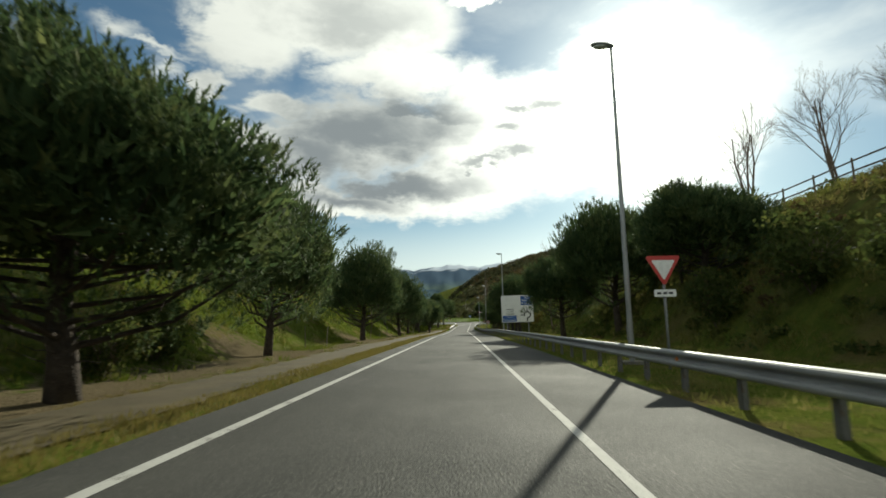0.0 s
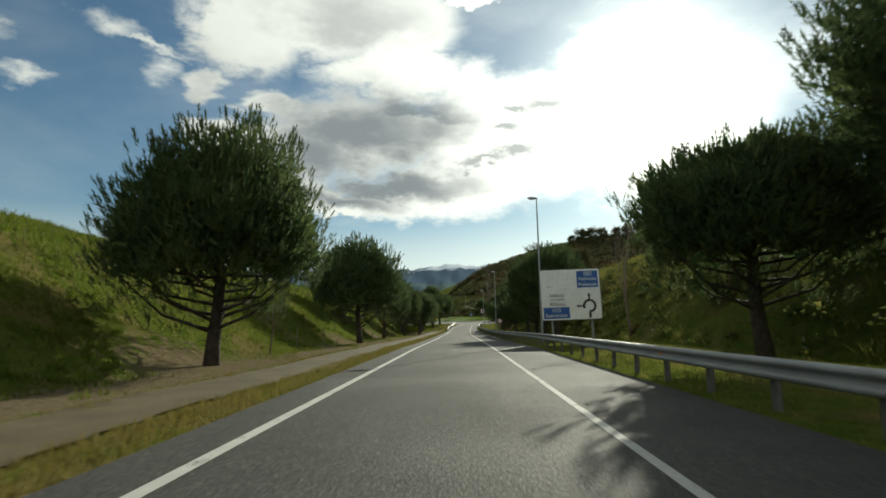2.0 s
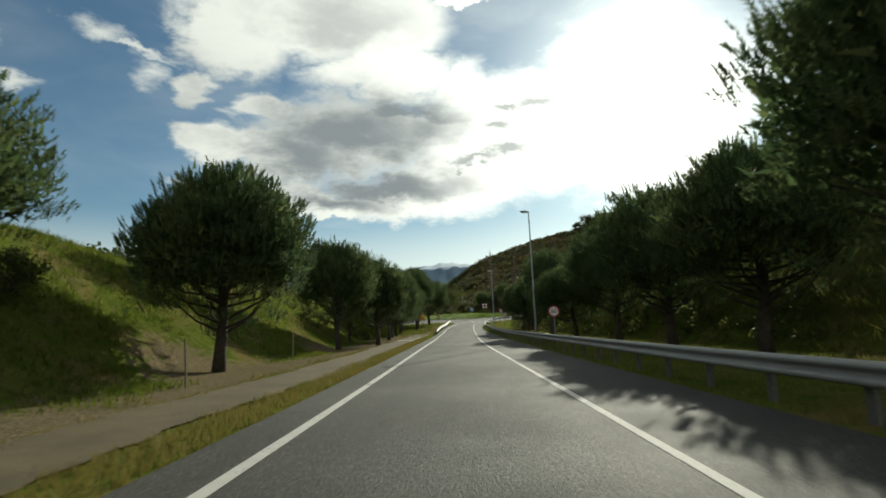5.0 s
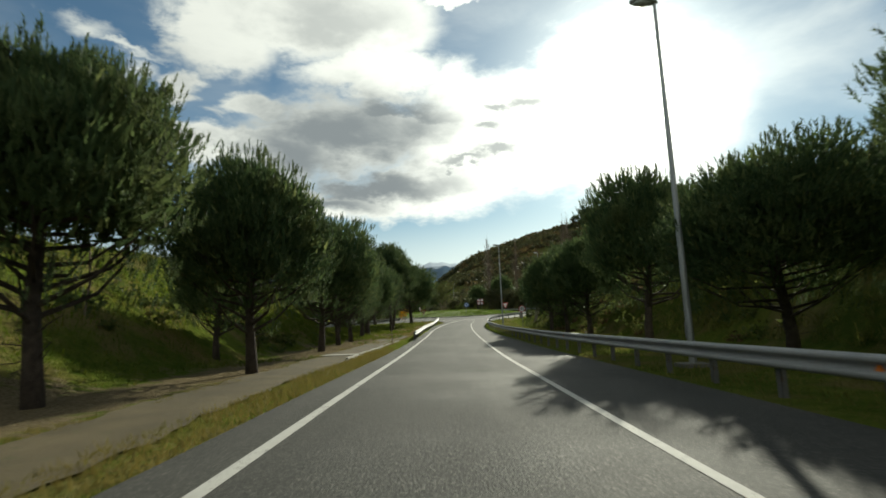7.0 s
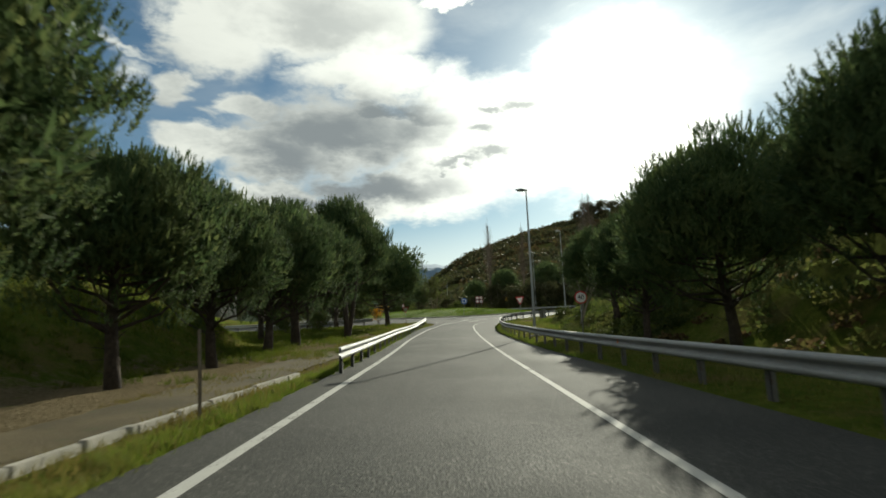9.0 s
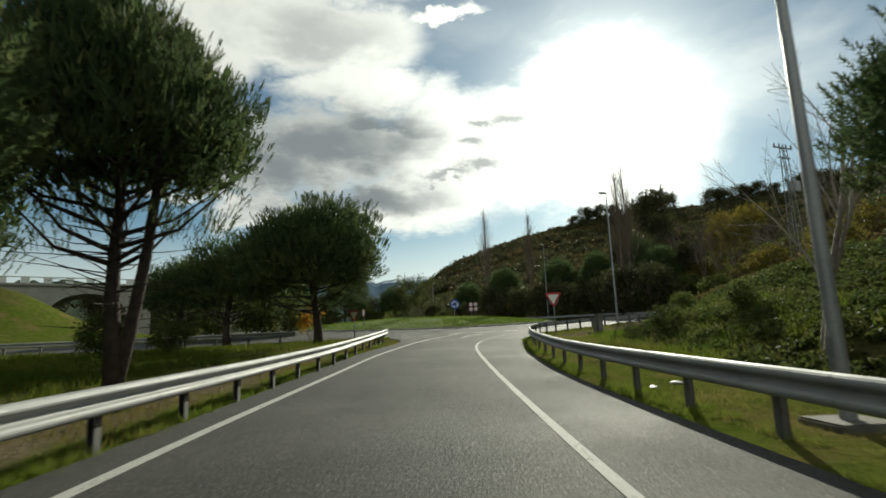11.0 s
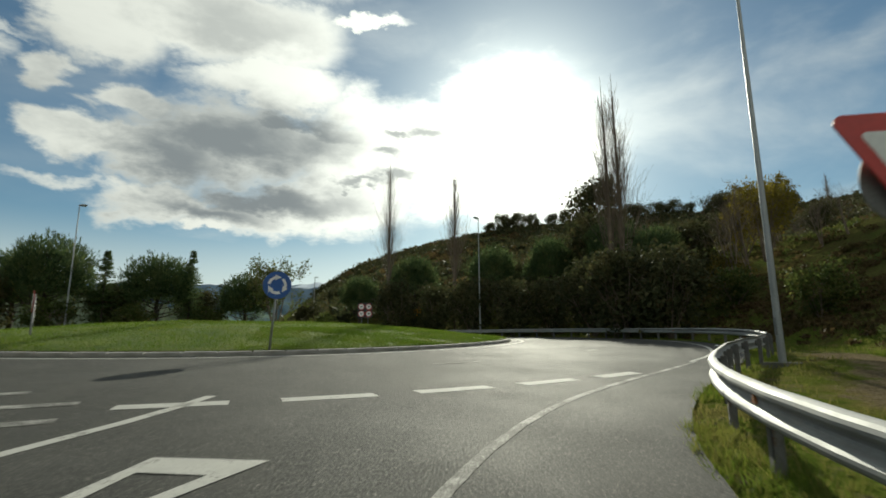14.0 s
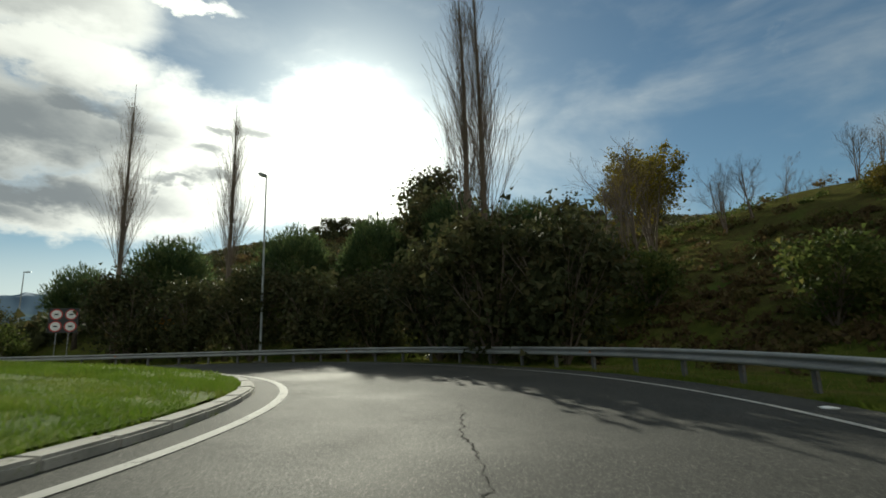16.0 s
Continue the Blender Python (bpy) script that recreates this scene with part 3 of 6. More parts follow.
def build_ground_sheet():
    def axis(low, high, fine0, fine1, step):
        mid = list(np.arange(fine0, fine1 + 1e-6, step))
        out, s = [], step
        v = fine1
        while v < high:
            s *= 1.22
            v = min(v + s, high)
            out.append(v)
        pre, s, v = [], step, fine0
        while v > low:
            s *= 1.22
            v = max(v - s, low)
            pre.append(v)
        return np.array(pre[::-1] + mid + out)
    xs, ys = axis(-4500, 4500, -34, 40, 0.6), axis(-1500, 4800, -14, 262, 0.9)
    X, Y = np.meshgrid(xs, ys)
    Z = height(X, Y)
    pv = paved(X, Y)
    Z = np.where(pv < 0.0, level(Y) - 0.05, Z)
    isl = np.hypot(X - CX, Y - CY) < R_KERB + 0.9
    Z = np.where(isl, level(Y) - 0.3, Z)
    n, m = X.shape
    idx = np.arange(n * m).reshape(n, m)
    faces = np.stack([idx[:-1, :-1], idx[:-1, 1:], idx[1:, 1:], idx[1:, :-1]], -1).reshape(-1, 4)
    ob = sheet("ground", np.stack([X, Y, Z], -1), faces, M["ground"])
    d = np.where(inside(X, Y, VALLEY), 0.0, to_path(X, Y, VALLEY + VALLEY[:1]))
    brush = np.clip(d / 6, 0, 1) * np.where(X > 5, 1.0, 0.12)
    brush = np.where((d < 0.1) & ((Y > 250) | (X < -45)), 0.75, brush)
    earth = np.where((X < 0) & (Y < 165), 0.85 * np.exp(-((X + 8.4) / 2.2) ** 2), 0.0) + np.where((X > 4) & (Y > 165) & (Y < 200), 0.40 * np.exp(-(d / 3.5) ** 2), 0.0) + np.where((X < 0) & (Y > 132) & (Y < 182), 1.0 * np.exp(-((X + 5.6) / 2.2) ** 2), 0.0)
    earth = np.maximum(np.maximum(earth, 1.05 * sandy(X, Y)), 1.15 * needle_bed(X, Y))
    for key, val in (("brush", brush), ("earth", earth)):
        a = ob.data.attributes.new(key, "FLOAT", "POINT")
        a.data.foreach_set("value", val.ravel().astype(np.float32))
    return tagged(ob, "grassy ground with dry patches, bare earth and brushy banks", "ground", kind="structure")


def ribbon(name, left, right, mat, lift, label, category, kind="structure", parent=None):
    """A strip between two lines of (x, y), laid on the road level."""
    a, b = np.array(left, float), np.array(right, float)
    k = 5
    rows = np.stack([a + (b - a) * f for f in np.linspace(0, 1, k)], 1)
    z = level(rows[..., 1]) + lift
    v = np.concatenate([rows, z[..., None]], -1)
    idx = np.arange(len(a) * k).reshape(len(a), k)
    faces = np.stack([idx[:-1, :-1], idx[:-1, 1:], idx[1:, 1:], idx[1:, :-1]], -1).reshape(-1, 4)
    ob = sheet(name, v, faces, mat, parent)
    return tagged(ob, label, category, kind=kind) if label else ob


def along(ys, Y, X):
    """A smooth line x(y) at those y."""
    return np.stack([sum(np.interp(ys + d, Y, X) for d in (-2, -1, 0, 1, 2)) / 5, ys], -1)


def offset(path, d):
    p = np.array(path, float)
    t = np.gradient(p, axis=0)
    t /= np.linalg.norm(t, axis=1)[:, None]
    return p + d * np.stack([-t[:, 1], t[:, 0]], -1)


def arc(r, a0, a1, n=120):
    a = np.radians(np.linspace(a0, a1, n))
    return np.stack([CX + r * np.cos(a), CY + r * np.sin(a)], -1)


# ---- ground, road, markings ----
ground = build_ground_sheet()
ys = np.arange(-14, 194.01, 1.0)
left_edge, right_edge = along(ys, EDGE_Y, EDGE_X), along(ys, RAIL_Y, RAIL_X) - [0.42, 0]
road = ribbon("road", left_edge, right_edge, M["asphalt"], 0.03, "worn grey asphalt slip road leading to the roundabout", "road")
ribbon("road", arc(R_KERB + 0.02, 0, 360, 181), arc(R_OUT + 1.2, 0, 360, 181), M["asphalt"], 0.026, "worn grey asphalt lane round the grass island", "road")
side_path = np.array([p for p in SIDE_ROAD])
dense = np.stack([np.interp(np.linspace(0, 5, 60), range(6), side_path[:, k]) for k in (0, 1)], -1)
ribbon("road", offset(dense, -4.2), offset(dense, 4.2), M["asphalt"], 0.021, "grey asphalt side road joining the roundabout", "road")
track_y = np.arange(-14, 150, 0.4)
track_x = -5.75 + 0.18 * np.sin(track_y / 7.0) + 0.1 * np.sin(track_y / 2.3)
fray = 0.10 * np.sin(track_y * 1.9) * np.sin(track_y * 0.73) + 0.06 * np.sin(track_y * 5.1 + 1)
track = ribbon("path", np.stack([track_x - 1.0 + fray, track_y], -1), np.stack([track_x + 0.95 - fray[::-1], track_y], -1), M["track"], 0.045, "brown earth and gravel path beside the road", "path")


def marking(name, left, right, label, category="road marking", mat="paint"):
    return ribbon(name, left, right, M[mat], 0.036, label, category)


ly = np.arange(-14, 190.6, 0.5)
mid = along(ly, LEFT_Y, LEFT_X)
marking("edge_line", offset(mid, 0.085), offset(mid, -0.085), "worn white painted line along the road's edge")
ry = np.arange(-14, 195.1, 0.5)
mid = along(ry, RIGHT_Y, RIGHT_X)
n = int(np.argmin(np.abs(ry - 179)))
marking("edge_line", offset(mid, 0.062)[:n + 1], offset(mid, -0.062)[:n + 1], "worn white painted line beside the paved shoulder")
marking("edge_line", offset(mid, 0.062)[n:], offset(mid, -0.062)[n:], "rubbed-off white line curving into the roundabout", mat="faded")
marking("edge_line", arc(R_LINE - 0.09, 0, 360, 181), arc(R_LINE + 0.09, 0, 360, 181), "white painted line round the kerb of the island")
marking("edge_line", arc(R_OUT - 0.065, -52.0, 75), arc(R_OUT + 0.065, -52.0, 75), "white painted line round the outer edge of the roundabout")
for a in np.arange(-85.3, -64, 5.1):
    marking("give_way_dash", arc(R_OUT + 0.05, a, a + 3.4, 8), arc(R_OUT + 0.42, a, a + 3.4, 8), "broad white dash across the entry to the roundabout")
for p0, p1 in (((-0.6, 183.7), (0.3, 184.3)), ((-1.2, 184.9), (0.75, 185.9)), ((-1.8, 186.1), (1.3, 187.3)), ((-2.9, 187.4), (1.7, 188.8)), ((-4.2, 188.7), (1.4, 190.1)), ((-6.2, 189.9), (0.2, 191.3))):
    p0, p1 = np.array(p0), np.array(p1)
    line = np.stack([p0 + (p1 - p0) * f for f in np.linspace(0, 1, 8)])
    marking("hatch_bar", offset(line, 0.16), offset(line, -0.16), "faded white hatching bar beside the road's edge line", mat="faded")
for a in (-68.2, -45.6):
    marking("lane_dash", arc(20.17, a, a + 4.2, 10), arc(20.27, a, a + 4.2, 10), "faint worn dash between the lanes of the roundabout", mat="faded")
tri = [(2.45, 183.5), (3.35, 186.85), (4.36, 186.55)]


def give_way_mark():
    bm = bmesh.new()
    c = np.mean(tri, 0)
    outer = [bm.verts.new((x, y, float(level(y)) + 0.038)) for x, y in tri]
    inner = [bm.verts.new((c[0] + (x - c[0]) * 0.56, c[1] + (y - c[1]) * 0.62, float(level(c[1] + (y - c[1]) * 0.62)) + 0.038)) for x, y in tri]
    for k in range(3):
        j = (k + 1) % 3
        bm.faces.new((outer[k], outer[j], inner[j], inner[k]))
    bmesh.ops.recalc_face_normals(bm, faces=bm.faces)
    tagged(part("give_way_mark", bm, M["paint"]), "white give-way triangle painted on the asphalt", "road marking", kind="structure")


give_way_mark()


def crack(name, pts, seed, wide=0.020):
    rng = np.random.default_rng(seed)
    p = np.array(pts, float)
    s = np.concatenate([[0], np.cumsum(np.linalg.norm(np.diff(p, axis=0), axis=1))])
    t = np.arange(0, s[-1], 0.12)
    line = np.stack([np.interp(t, s, p[:, 0]), np.interp(t, s, p[:, 1])], -1)
    line += np.cumsum(rng.normal(0, 0.03, line.shape), 0) * 0.6 + rng.normal(0, 0.022, line.shape)
    w = rng.uniform(0.002, wide, len(line))[:, None]
    tagged(ribbon(name, line + w * [0.7, -0.7], line - w * [0.7, -0.7], M["crack"], 0.031, "", ""), "dark open crack across the worn asphalt", "road crack", kind="structure")


crack("road_crack", [(17.6, 206.2), (16.6, 204.4), (16.1, 203.6), (15.5, 202.6), (14.6, 201.2)], 5)
crack("road_crack", [(7.6, 194.8), (8.6, 196.2), (9.6, 197.05), (10.6, 197.7), (13.4, 199.4)], 6, 0.009)


def island():
    r = np.concatenate([np.linspace(0, R_KERB - 1.0, 26), [R_KERB - 0.6, R_KERB - 0.32]])
    a = np.radians(np.arange(0, 360, 2.5))
    Rr, A = np.meshgrid(r, a, indexing="ij")
    X, Y = CX + Rr * np.cos(A), CY + Rr * np.sin(A)
    Z = level(Y) + 0.14 + ISLAND * (1 - (Rr / R_KERB) ** 2) + 0.05 * wave(X, Y, 1.7, 3) * (Rr < R_KERB - 0.8)
    n, m = X.shape
    idx = np.arange(n * m).reshape(n, m)
    nxt = np.roll(idx, -1, 1)
    faces = np.stack([idx[:-1], idx[1:], nxt[1:], nxt[:-1]], -1).reshape(-1, 4)
    ob = sheet("roundabout_island", np.stack([X, Y, Z], -1), faces, M["turf"])
    return tagged(ob, "low grass-covered mound in the middle of the roundabout", "traffic island", kind="structure")


ISLAND = 0.95
island()


def kerb():
    """A ring of concrete kerb stones, each a piece of its own."""
    top = new("kerb")
    top.location = (CX, CY, 0)
    tagged(top, "weathered concrete kerb ring round the grass island", "kerb", kind="structure")
    n = 96
    step = 360 / n
    bm = bmesh.new()
    w = R_KERB * radians(step) / 2 - 0.003
    box(bm, -0.17, -w, -0.12, 0.17, w, 0.155, 0.035)
    me = bpy.data.meshes.new("kerb_stone")
    bm.to_mesh(me)
    bm.free()
    me.materials.append(M["concrete"])
    rnd = random.Random(3)
    for k in range(n):
        a = radians(k * step)
        x, y = (R_KERB - 0.12) * math.cos(a), (R_KERB - 0.12) * math.sin(a)
        slope = (float(level(CY + y + 0.5)) - float(level(CY + y - 0.5)))
        m = pose(x, y, float(level(CY + y)) + rnd.uniform(-0.006, 0.006), 0, 0, k * step + rnd.uniform(-0.2, 0.2))
        m = m @ Matrix.Shear("XY", 4, (0, 0)) @ Matrix.Rotation(math.atan(slope * math.cos(a)), 4, "X") @ Matrix.Rotation(-math.atan(slope * math.sin(a)), 4, "Y")
        shared("kerb_stone", me, top, m)


kerb()


# ---- distance ----
def mountains():
    """A far range along the head of the valley, with lower wooded hills before it."""
    def crest(b, seed):
        base = np.interp(b, [-90, -50, -30, -20, -14, -10, -6, -3, -1.3, 0.5, 2.5, 6, 12, 30, 60, 90], [3.5, 4.6, 5.2, 6.0, 6.7, 6.2, 6.4, 6.5, 7.05, 6.6, 6.75, 6.9, 6.4, 6.0, 7.5, 8.0])
        return base + 0.12 * np.sin(b * 1.7 + seed) + 0.07 * np.sin(b * 4.3 + seed * 2)
    b = np.linspace(-95, 95, 420)
    r = np.linspace(1900, 4700, 40)
    B, Rr = np.meshgrid(b, r)
    f = np.clip((Rr - 1900) / 2300, 0, 1)
    top = np.tan(np.radians(crest(B, 1.0))) * 4200
    Z = top * (f ** 1.35) * (1 + 0.10 * np.sin(B * 2.1 + Rr / 190) * (1 - f) + 0.05 * np.sin(B * 5.3 - Rr / 130) * (1 - f)) - 30
    Z = np.where(Rr > 4200, top - (Rr - 4200) * 0.2, Z)
    X, Y = Rr * np.sin(np.radians(B)), Rr * np.cos(np.radians(B))
    n, m = X.shape
    idx = np.arange(n * m).reshape(n, m)
    faces = np.stack([idx[:-1, :-1], idx[:-1, 1:], idx[1:, 1:], idx[1:, :-1]], -1).reshape(-1, 4)
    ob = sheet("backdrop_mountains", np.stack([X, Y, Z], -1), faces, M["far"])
    tagged(ob, "distant mountain range with haze painted in blue-green, and faint snow", "mountains", kind="structure")


mountains()


def wooded_ridge():
    """A lower dark wooded ridge to the west, seen over the grassy bank."""
    b, r = np.linspace(-100, -7.0, 300), np.linspace(560, 1150, 16)
    B, Rr = np.meshgrid(b, r)
    f = np.clip((Rr - 560) / 480, 0, 1)
    crest = np.interp(B, [-100, -60, -40, -30, -22, -16, -11, -7], [4.5, 5.2, 5.6, 6.3, 6.0, 5.0, 3.6, 1.0]) + 0.10 * np.sin(B * 2.3) + 0.06 * np.sin(B * 7.1) + 0.05 * np.sin(B * 13.7 + 1)
    Z = np.tan(np.radians(crest)) * 1040 * f ** 1.2 - 12
    Z = np.where(Rr > 1040, Z - (Rr - 1040) * 0.3, Z)
    n, m = B.shape
    idx = np.arange(n * m).reshape(n, m)
    faces = np.stack([idx[:-1, :-1], idx[:-1, 1:], idx[1:, 1:], idx[1:, :-1]], -1).reshape(-1, 4)
    ob = sheet("backdrop_ridge", np.stack([Rr * np.sin(np.radians(B)), Rr * np.cos(np.radians(B)), Z], -1), faces, M["far_woods"])
    tagged(ob, "low dark wooded ridge beyond the grassy bank", "hills", kind="structure")


wooded_ridge()


# ---- guard rails ----
W_BEAM = [(0.0, 0.312), (0.022, 0.310), (0.052, 0.300), (0.074, 0.280), (0.083, 0.255), (0.080, 0.232), (0.062, 0.212), (0.022, 0.190), (0.006, 0.175), (0.0, 0.156), (0.006, 0.137), (0.022, 0.122), (0.062, 0.100), (0.080, 0.080), (0.083, 0.057), (0.074, 0.032), (0.052, 0.012), (0.022, 0.002), (0.0, 0.0)]


def resample(path, step):
    p = np.array(path, float)
    s = np.concatenate([[0], np.cumsum(np.linalg.norm(np.diff(p, axis=0), axis=1))])
    t = np.arange(0, s[-1], step)
    return np.stack([np.interp(t, s, p[:, 0]), np.interp(t, s, p[:, 1])], -1)


def guard_rail(path, face, label, post_every=2.0, drop_end=False, amber=8):
    """A W-beam rail on steel posts along a plan path; face +1 or -1: the side of the path towards traffic."""
    p = resample(path, 0.5)
    top = empty("guard_rail", pose(*p[0], 0), label, "guard rail")
    o = np.array([p[0][0], p[0][1], 0.0])
    t = np.gradient(p, axis=0)
    t /= np.linalg.norm(t, axis=1)[:, None]
    side = face * np.stack([-t[:, 1], t[:, 0]], -1)
    z = level(p[:, 1]) + 0.45
    if drop_end:
        k = np.clip((np.arange(len(p)) - (len(p) - 7)) / 6, 0, 1)
        z = z - 0.36 * k
        side = side * 1.0
        p = p - side * (0.45 * k[:, None])
    prof = [(a, b) for a, b in W_BEAM] + [(a - 0.012, b) for a, b in W_BEAM[::-1]]
    n, per = len(prof), 8
    for s in range(0, len(p) - 1, per):
        e = min(s + per, len(p) - 1)
        rows = []
        for q, k in enumerate(range(s, e + 1)):
            extra = 0.006 if q == 0 else 0.0
            rows.append([(*(p[k] + side[k] * (a + extra)), z[k] + b) for a, b in prof])
        v = np.array(rows) - o
        idx = np.arange(v.shape[0] * n).reshape(-1, n)
        nxt = np.roll(idx, -1, 1)
        faces = np.stack([idx[:-1], idx[1:], nxt[1:], nxt[:-1]], -1).reshape(-1, 4)
        sheet("beam", v, faces, M["steel"], top, False)
    bm = bmesh.new()
    box(bm, -0.065, -0.045, -1.15, 0.065, -0.03, 0.26, 0.005)
    box(bm, -0.065, -0.03, -1.15, -0.05, 0.045, 0.26, 0.005)
    box(bm, -0.065, 0.03, -1.15, 0.065, 0.045, 0.26, 0.005)
    box(bm, -0.05, 0.025, 0.06, 0.05, 0.10, 0.22, 0.006)
    me = bpy.data.meshes.new("post")
    bm.to_mesh(me)
    bm.free()
    me.materials.append(M["rail_post"])
    bm = bmesh.new()
    v = [bm.verts.new(c) for c in ((-0.07, 0.0, -0.05), (0.07, 0.0, -0.05), (0.0, 0.0, 0.07), (-0.07, 0.02, -0.05), (0.07, 0.02, -0.05), (0.0, 0.02, 0.07))]
    for f in ((0, 1, 2), (5, 4, 3), (0, 3, 4, 1), (1, 4, 5, 2), (2, 5, 3, 0)):
        bm.faces.new([v[k] for k in f])
    am = bpy.data.meshes.new("reflector")
    bm.to_mesh(am)
    bm.free()
    am.materials.append(M["orange"])
    for c, k in enumerate(range(2, len(p) - (8 if drop_end else 1), int(post_every * 2))):
        a = math.degrees(math.atan2(t[k][1], t[k][0])) + (0 if face > 0 else 180)
        q = p[k] - side[k] * 0.105
        shared("post", me, top, pose(q[0] - o[0], q[1] - o[1], z[k], 0, 0, a))
        if amber and c % amber == 3:
            q = p[k] + side[k] * 0.03
            shared("reflector", am, top, pose(q[0] - o[0], q[1] - o[1], z[k] + 0.155, 0, 0, a + 180))
    return top


rail_y = np.concatenate([np.arange(-13, 190.9, 1.0), [190.9]])
outer = np.concatenate([along(rail_y, RAIL_Y, RAIL_X)[:-2], arc(np.interp(np.linspace(-59.6, 118, 120), [-62, -54, -46, -36, -24], [26.35, 25.75, 25.8, 26.1, R_RAIL]), -59.6, 118, 120)])
guard_rail(outer, 1, "long grey galvanised steel guard rail along the paved shoulder")
guard_rail([(-3.2, 137.6), (-3.3, 146), (-3.25, 156), (-2.95, 164), (-2.6, 170), (-2.35, 176), (-2.2, 181), (-2.15, 184), (-2.2, 187.2)], -1, "shining galvanised steel guard rail with a sloped-down end", drop_end=True, amber=0)
guard_rail([(-8.5, 186.3), (-12, 185.0), (-20, 183.4), (-34, 181.9), (-60, 182.0)], 1, "weathered steel guard rail beside the side road", amber=0)


# ---- street lamps ----
def lamp_master():
    top = empty("street_lamp", pose(0, 0, 0), "tall grey steel street lamp with a flat oval head", "street lamp", "lamps along the road")
    bm = bmesh.new()
    tube(bm, [(0, 0, -0.4), (0, 0, 0.0), (0, 0, 3), (0, 0, 9.3), (0, 0, 9.92), (-0.06, 0, 9.99)], [0.09, 0.09, 0.078, 0.045, 0.04, 0.036], 12)
    pole = part("pole", bm, M["pole"], top, smooth=True)
    bm = bmesh.new()
    box(bm, -0.36, -0.36, -0.3, 0.36, 0.36, 0.09, 0.025)
    part("plinth", bm, M["old_concrete"], top)
    bm = bmesh.new()
    box(bm, -0.102, -0.045, 0.7, -0.075, 0.045, 1.1, 0.008)
    part("access_door", bm, M["post_steel"], pole)
    bm = bmesh.new()
    bmesh.ops.create_uvsphere(bm, u_segments=20, v_segments=12, radius=1.0)
    for v in bm.verts:
        v.co.z *= 0.6 if v.co.z > 0 else 0.28
        w = 1.0 - 0.25 * max(0.0, v.co.x)
        v.co.y *= w
    bmesh.ops.transform(bm, matrix=Matrix.Translation((-0.29, 0, 9.99)) @ Matrix.Rotation(radians(5), 4, "Y") @ Matrix.Diagonal((0.40, 0.20, 0.17, 1)), verts=bm.verts)
    head = part("head", bm, M["lamp_head"], top, smooth=True)
    bm = bmesh.new()
    bmesh.ops.create_uvsphere(bm, u_segments=16, v_segments=8, radius=1.0)
    bmesh.ops.transform(bm, matrix=Matrix.Translation((-0.33, 0, 9.955)) @ Matrix.Diagonal((0.27, 0.15, 0.06, 1)), verts=bm.verts)
    part("lens", bm, M["lens"], head, smooth=True)
    return top


LAMPS = [(5.25, 16.6, 0, 1.06), (5.35, 67.6, 0, 1.05), (5.2, 113.2, 0, 0.99), (5.2, 156.4, 0, 0.92), (16.1, 192.95, 0, 1.12), (19.7, 232.8, 30, 1.24), (-20.9, 240.0, 200, 1.36), (-29.8, 238.0, 200, 1.28), (2.0, 270.2, 150, 0.763), (-37.4, 93.4, 180, 1.145), (-44.0, 150.0, 180, 1.06), (-47.6, 230.2, 200, 1.12)]  # x, y, turn, height
lamp = lamp_master()
for k, (x, y, a, tall) in enumerate(LAMPS):
    base = 10.86 if x < -45 else spot(x, y)      # the last one stands on the deck of the arch bridge
    m = pose(x, y, base, 0, 0, a) @ Matrix.Diagonal((1, 1, tall, 1))
    if k == 0:
        lamp.matrix_basis = m
    else:
        copy_thing(lamp, m).matrix_basis = m


# ---- signs ----
def sign_post(top, x, y, z0, z1, r=0.035):
    bm = bmesh.new()
    tube(bm, [(x, y, z0), (x, y, z1)], [r, r], 10)
    return part("post", bm, M["post_steel"], top, smooth=True)


def tri_outline(w, z, r=0.06):
    """A triangle that stands on its tip, width w, its tip at z."""
    h = w * 0.866
    out = []
    for cx, cz, a in ((w / 2 - r * 1.73, z + h - r, -30), (-w / 2 + r * 1.73, z + h - r, 90), (0, z + 2 * r, 210)):
        out += disc(r, cx, cz, 5, a, a + 120)
    return out


def yield_sign(x, y, width, tip, label, turn=0.0, plate_below=False, lean=0.0):
    g0 = spot(x, y)
    top = empty("give_way_sign", pose(x, y, g0, 0, lean, turn), label, "road sign")
    sign_post(top, 0, 0.06, -0.4, tip + width * 0.8)
    bm = bmesh.new()
    plate(bm, tri_outline(width, tip), 0.02)
    board = part("board", bm, M["red"], top)
    bm = bmesh.new()
    plate(bm, tri_outline(width * 0.66, tip + width * 0.17, 0.03), 0.004, -0.004)
    part("panel", bm, M["white"], board, "white inner triangle")
    bm = bmesh.new()
    box(bm, -0.05, 0.02, tip + width * 0.45, 0.05, 0.05, tip + width * 0.52)
    part("clamp", bm, M["post_steel"], top)
    if plate_below:
        bm = bmesh.new()
        plate(bm, rounded(-0.3, tip - 0.28, 0.3, tip - 0.08, 0.03), 0.015)
        sub = part("plate", bm, M["white"], top)
        for k, w in enumerate((-0.17, 0.0, 0.15)):
            bm = bmesh.new()
            box(bm, w - 0.055, -0.004, tip - 0.21, w + 0.055, 0.0, tip - 0.15)
            part("bar", bm, M["black"], sub)
    return top


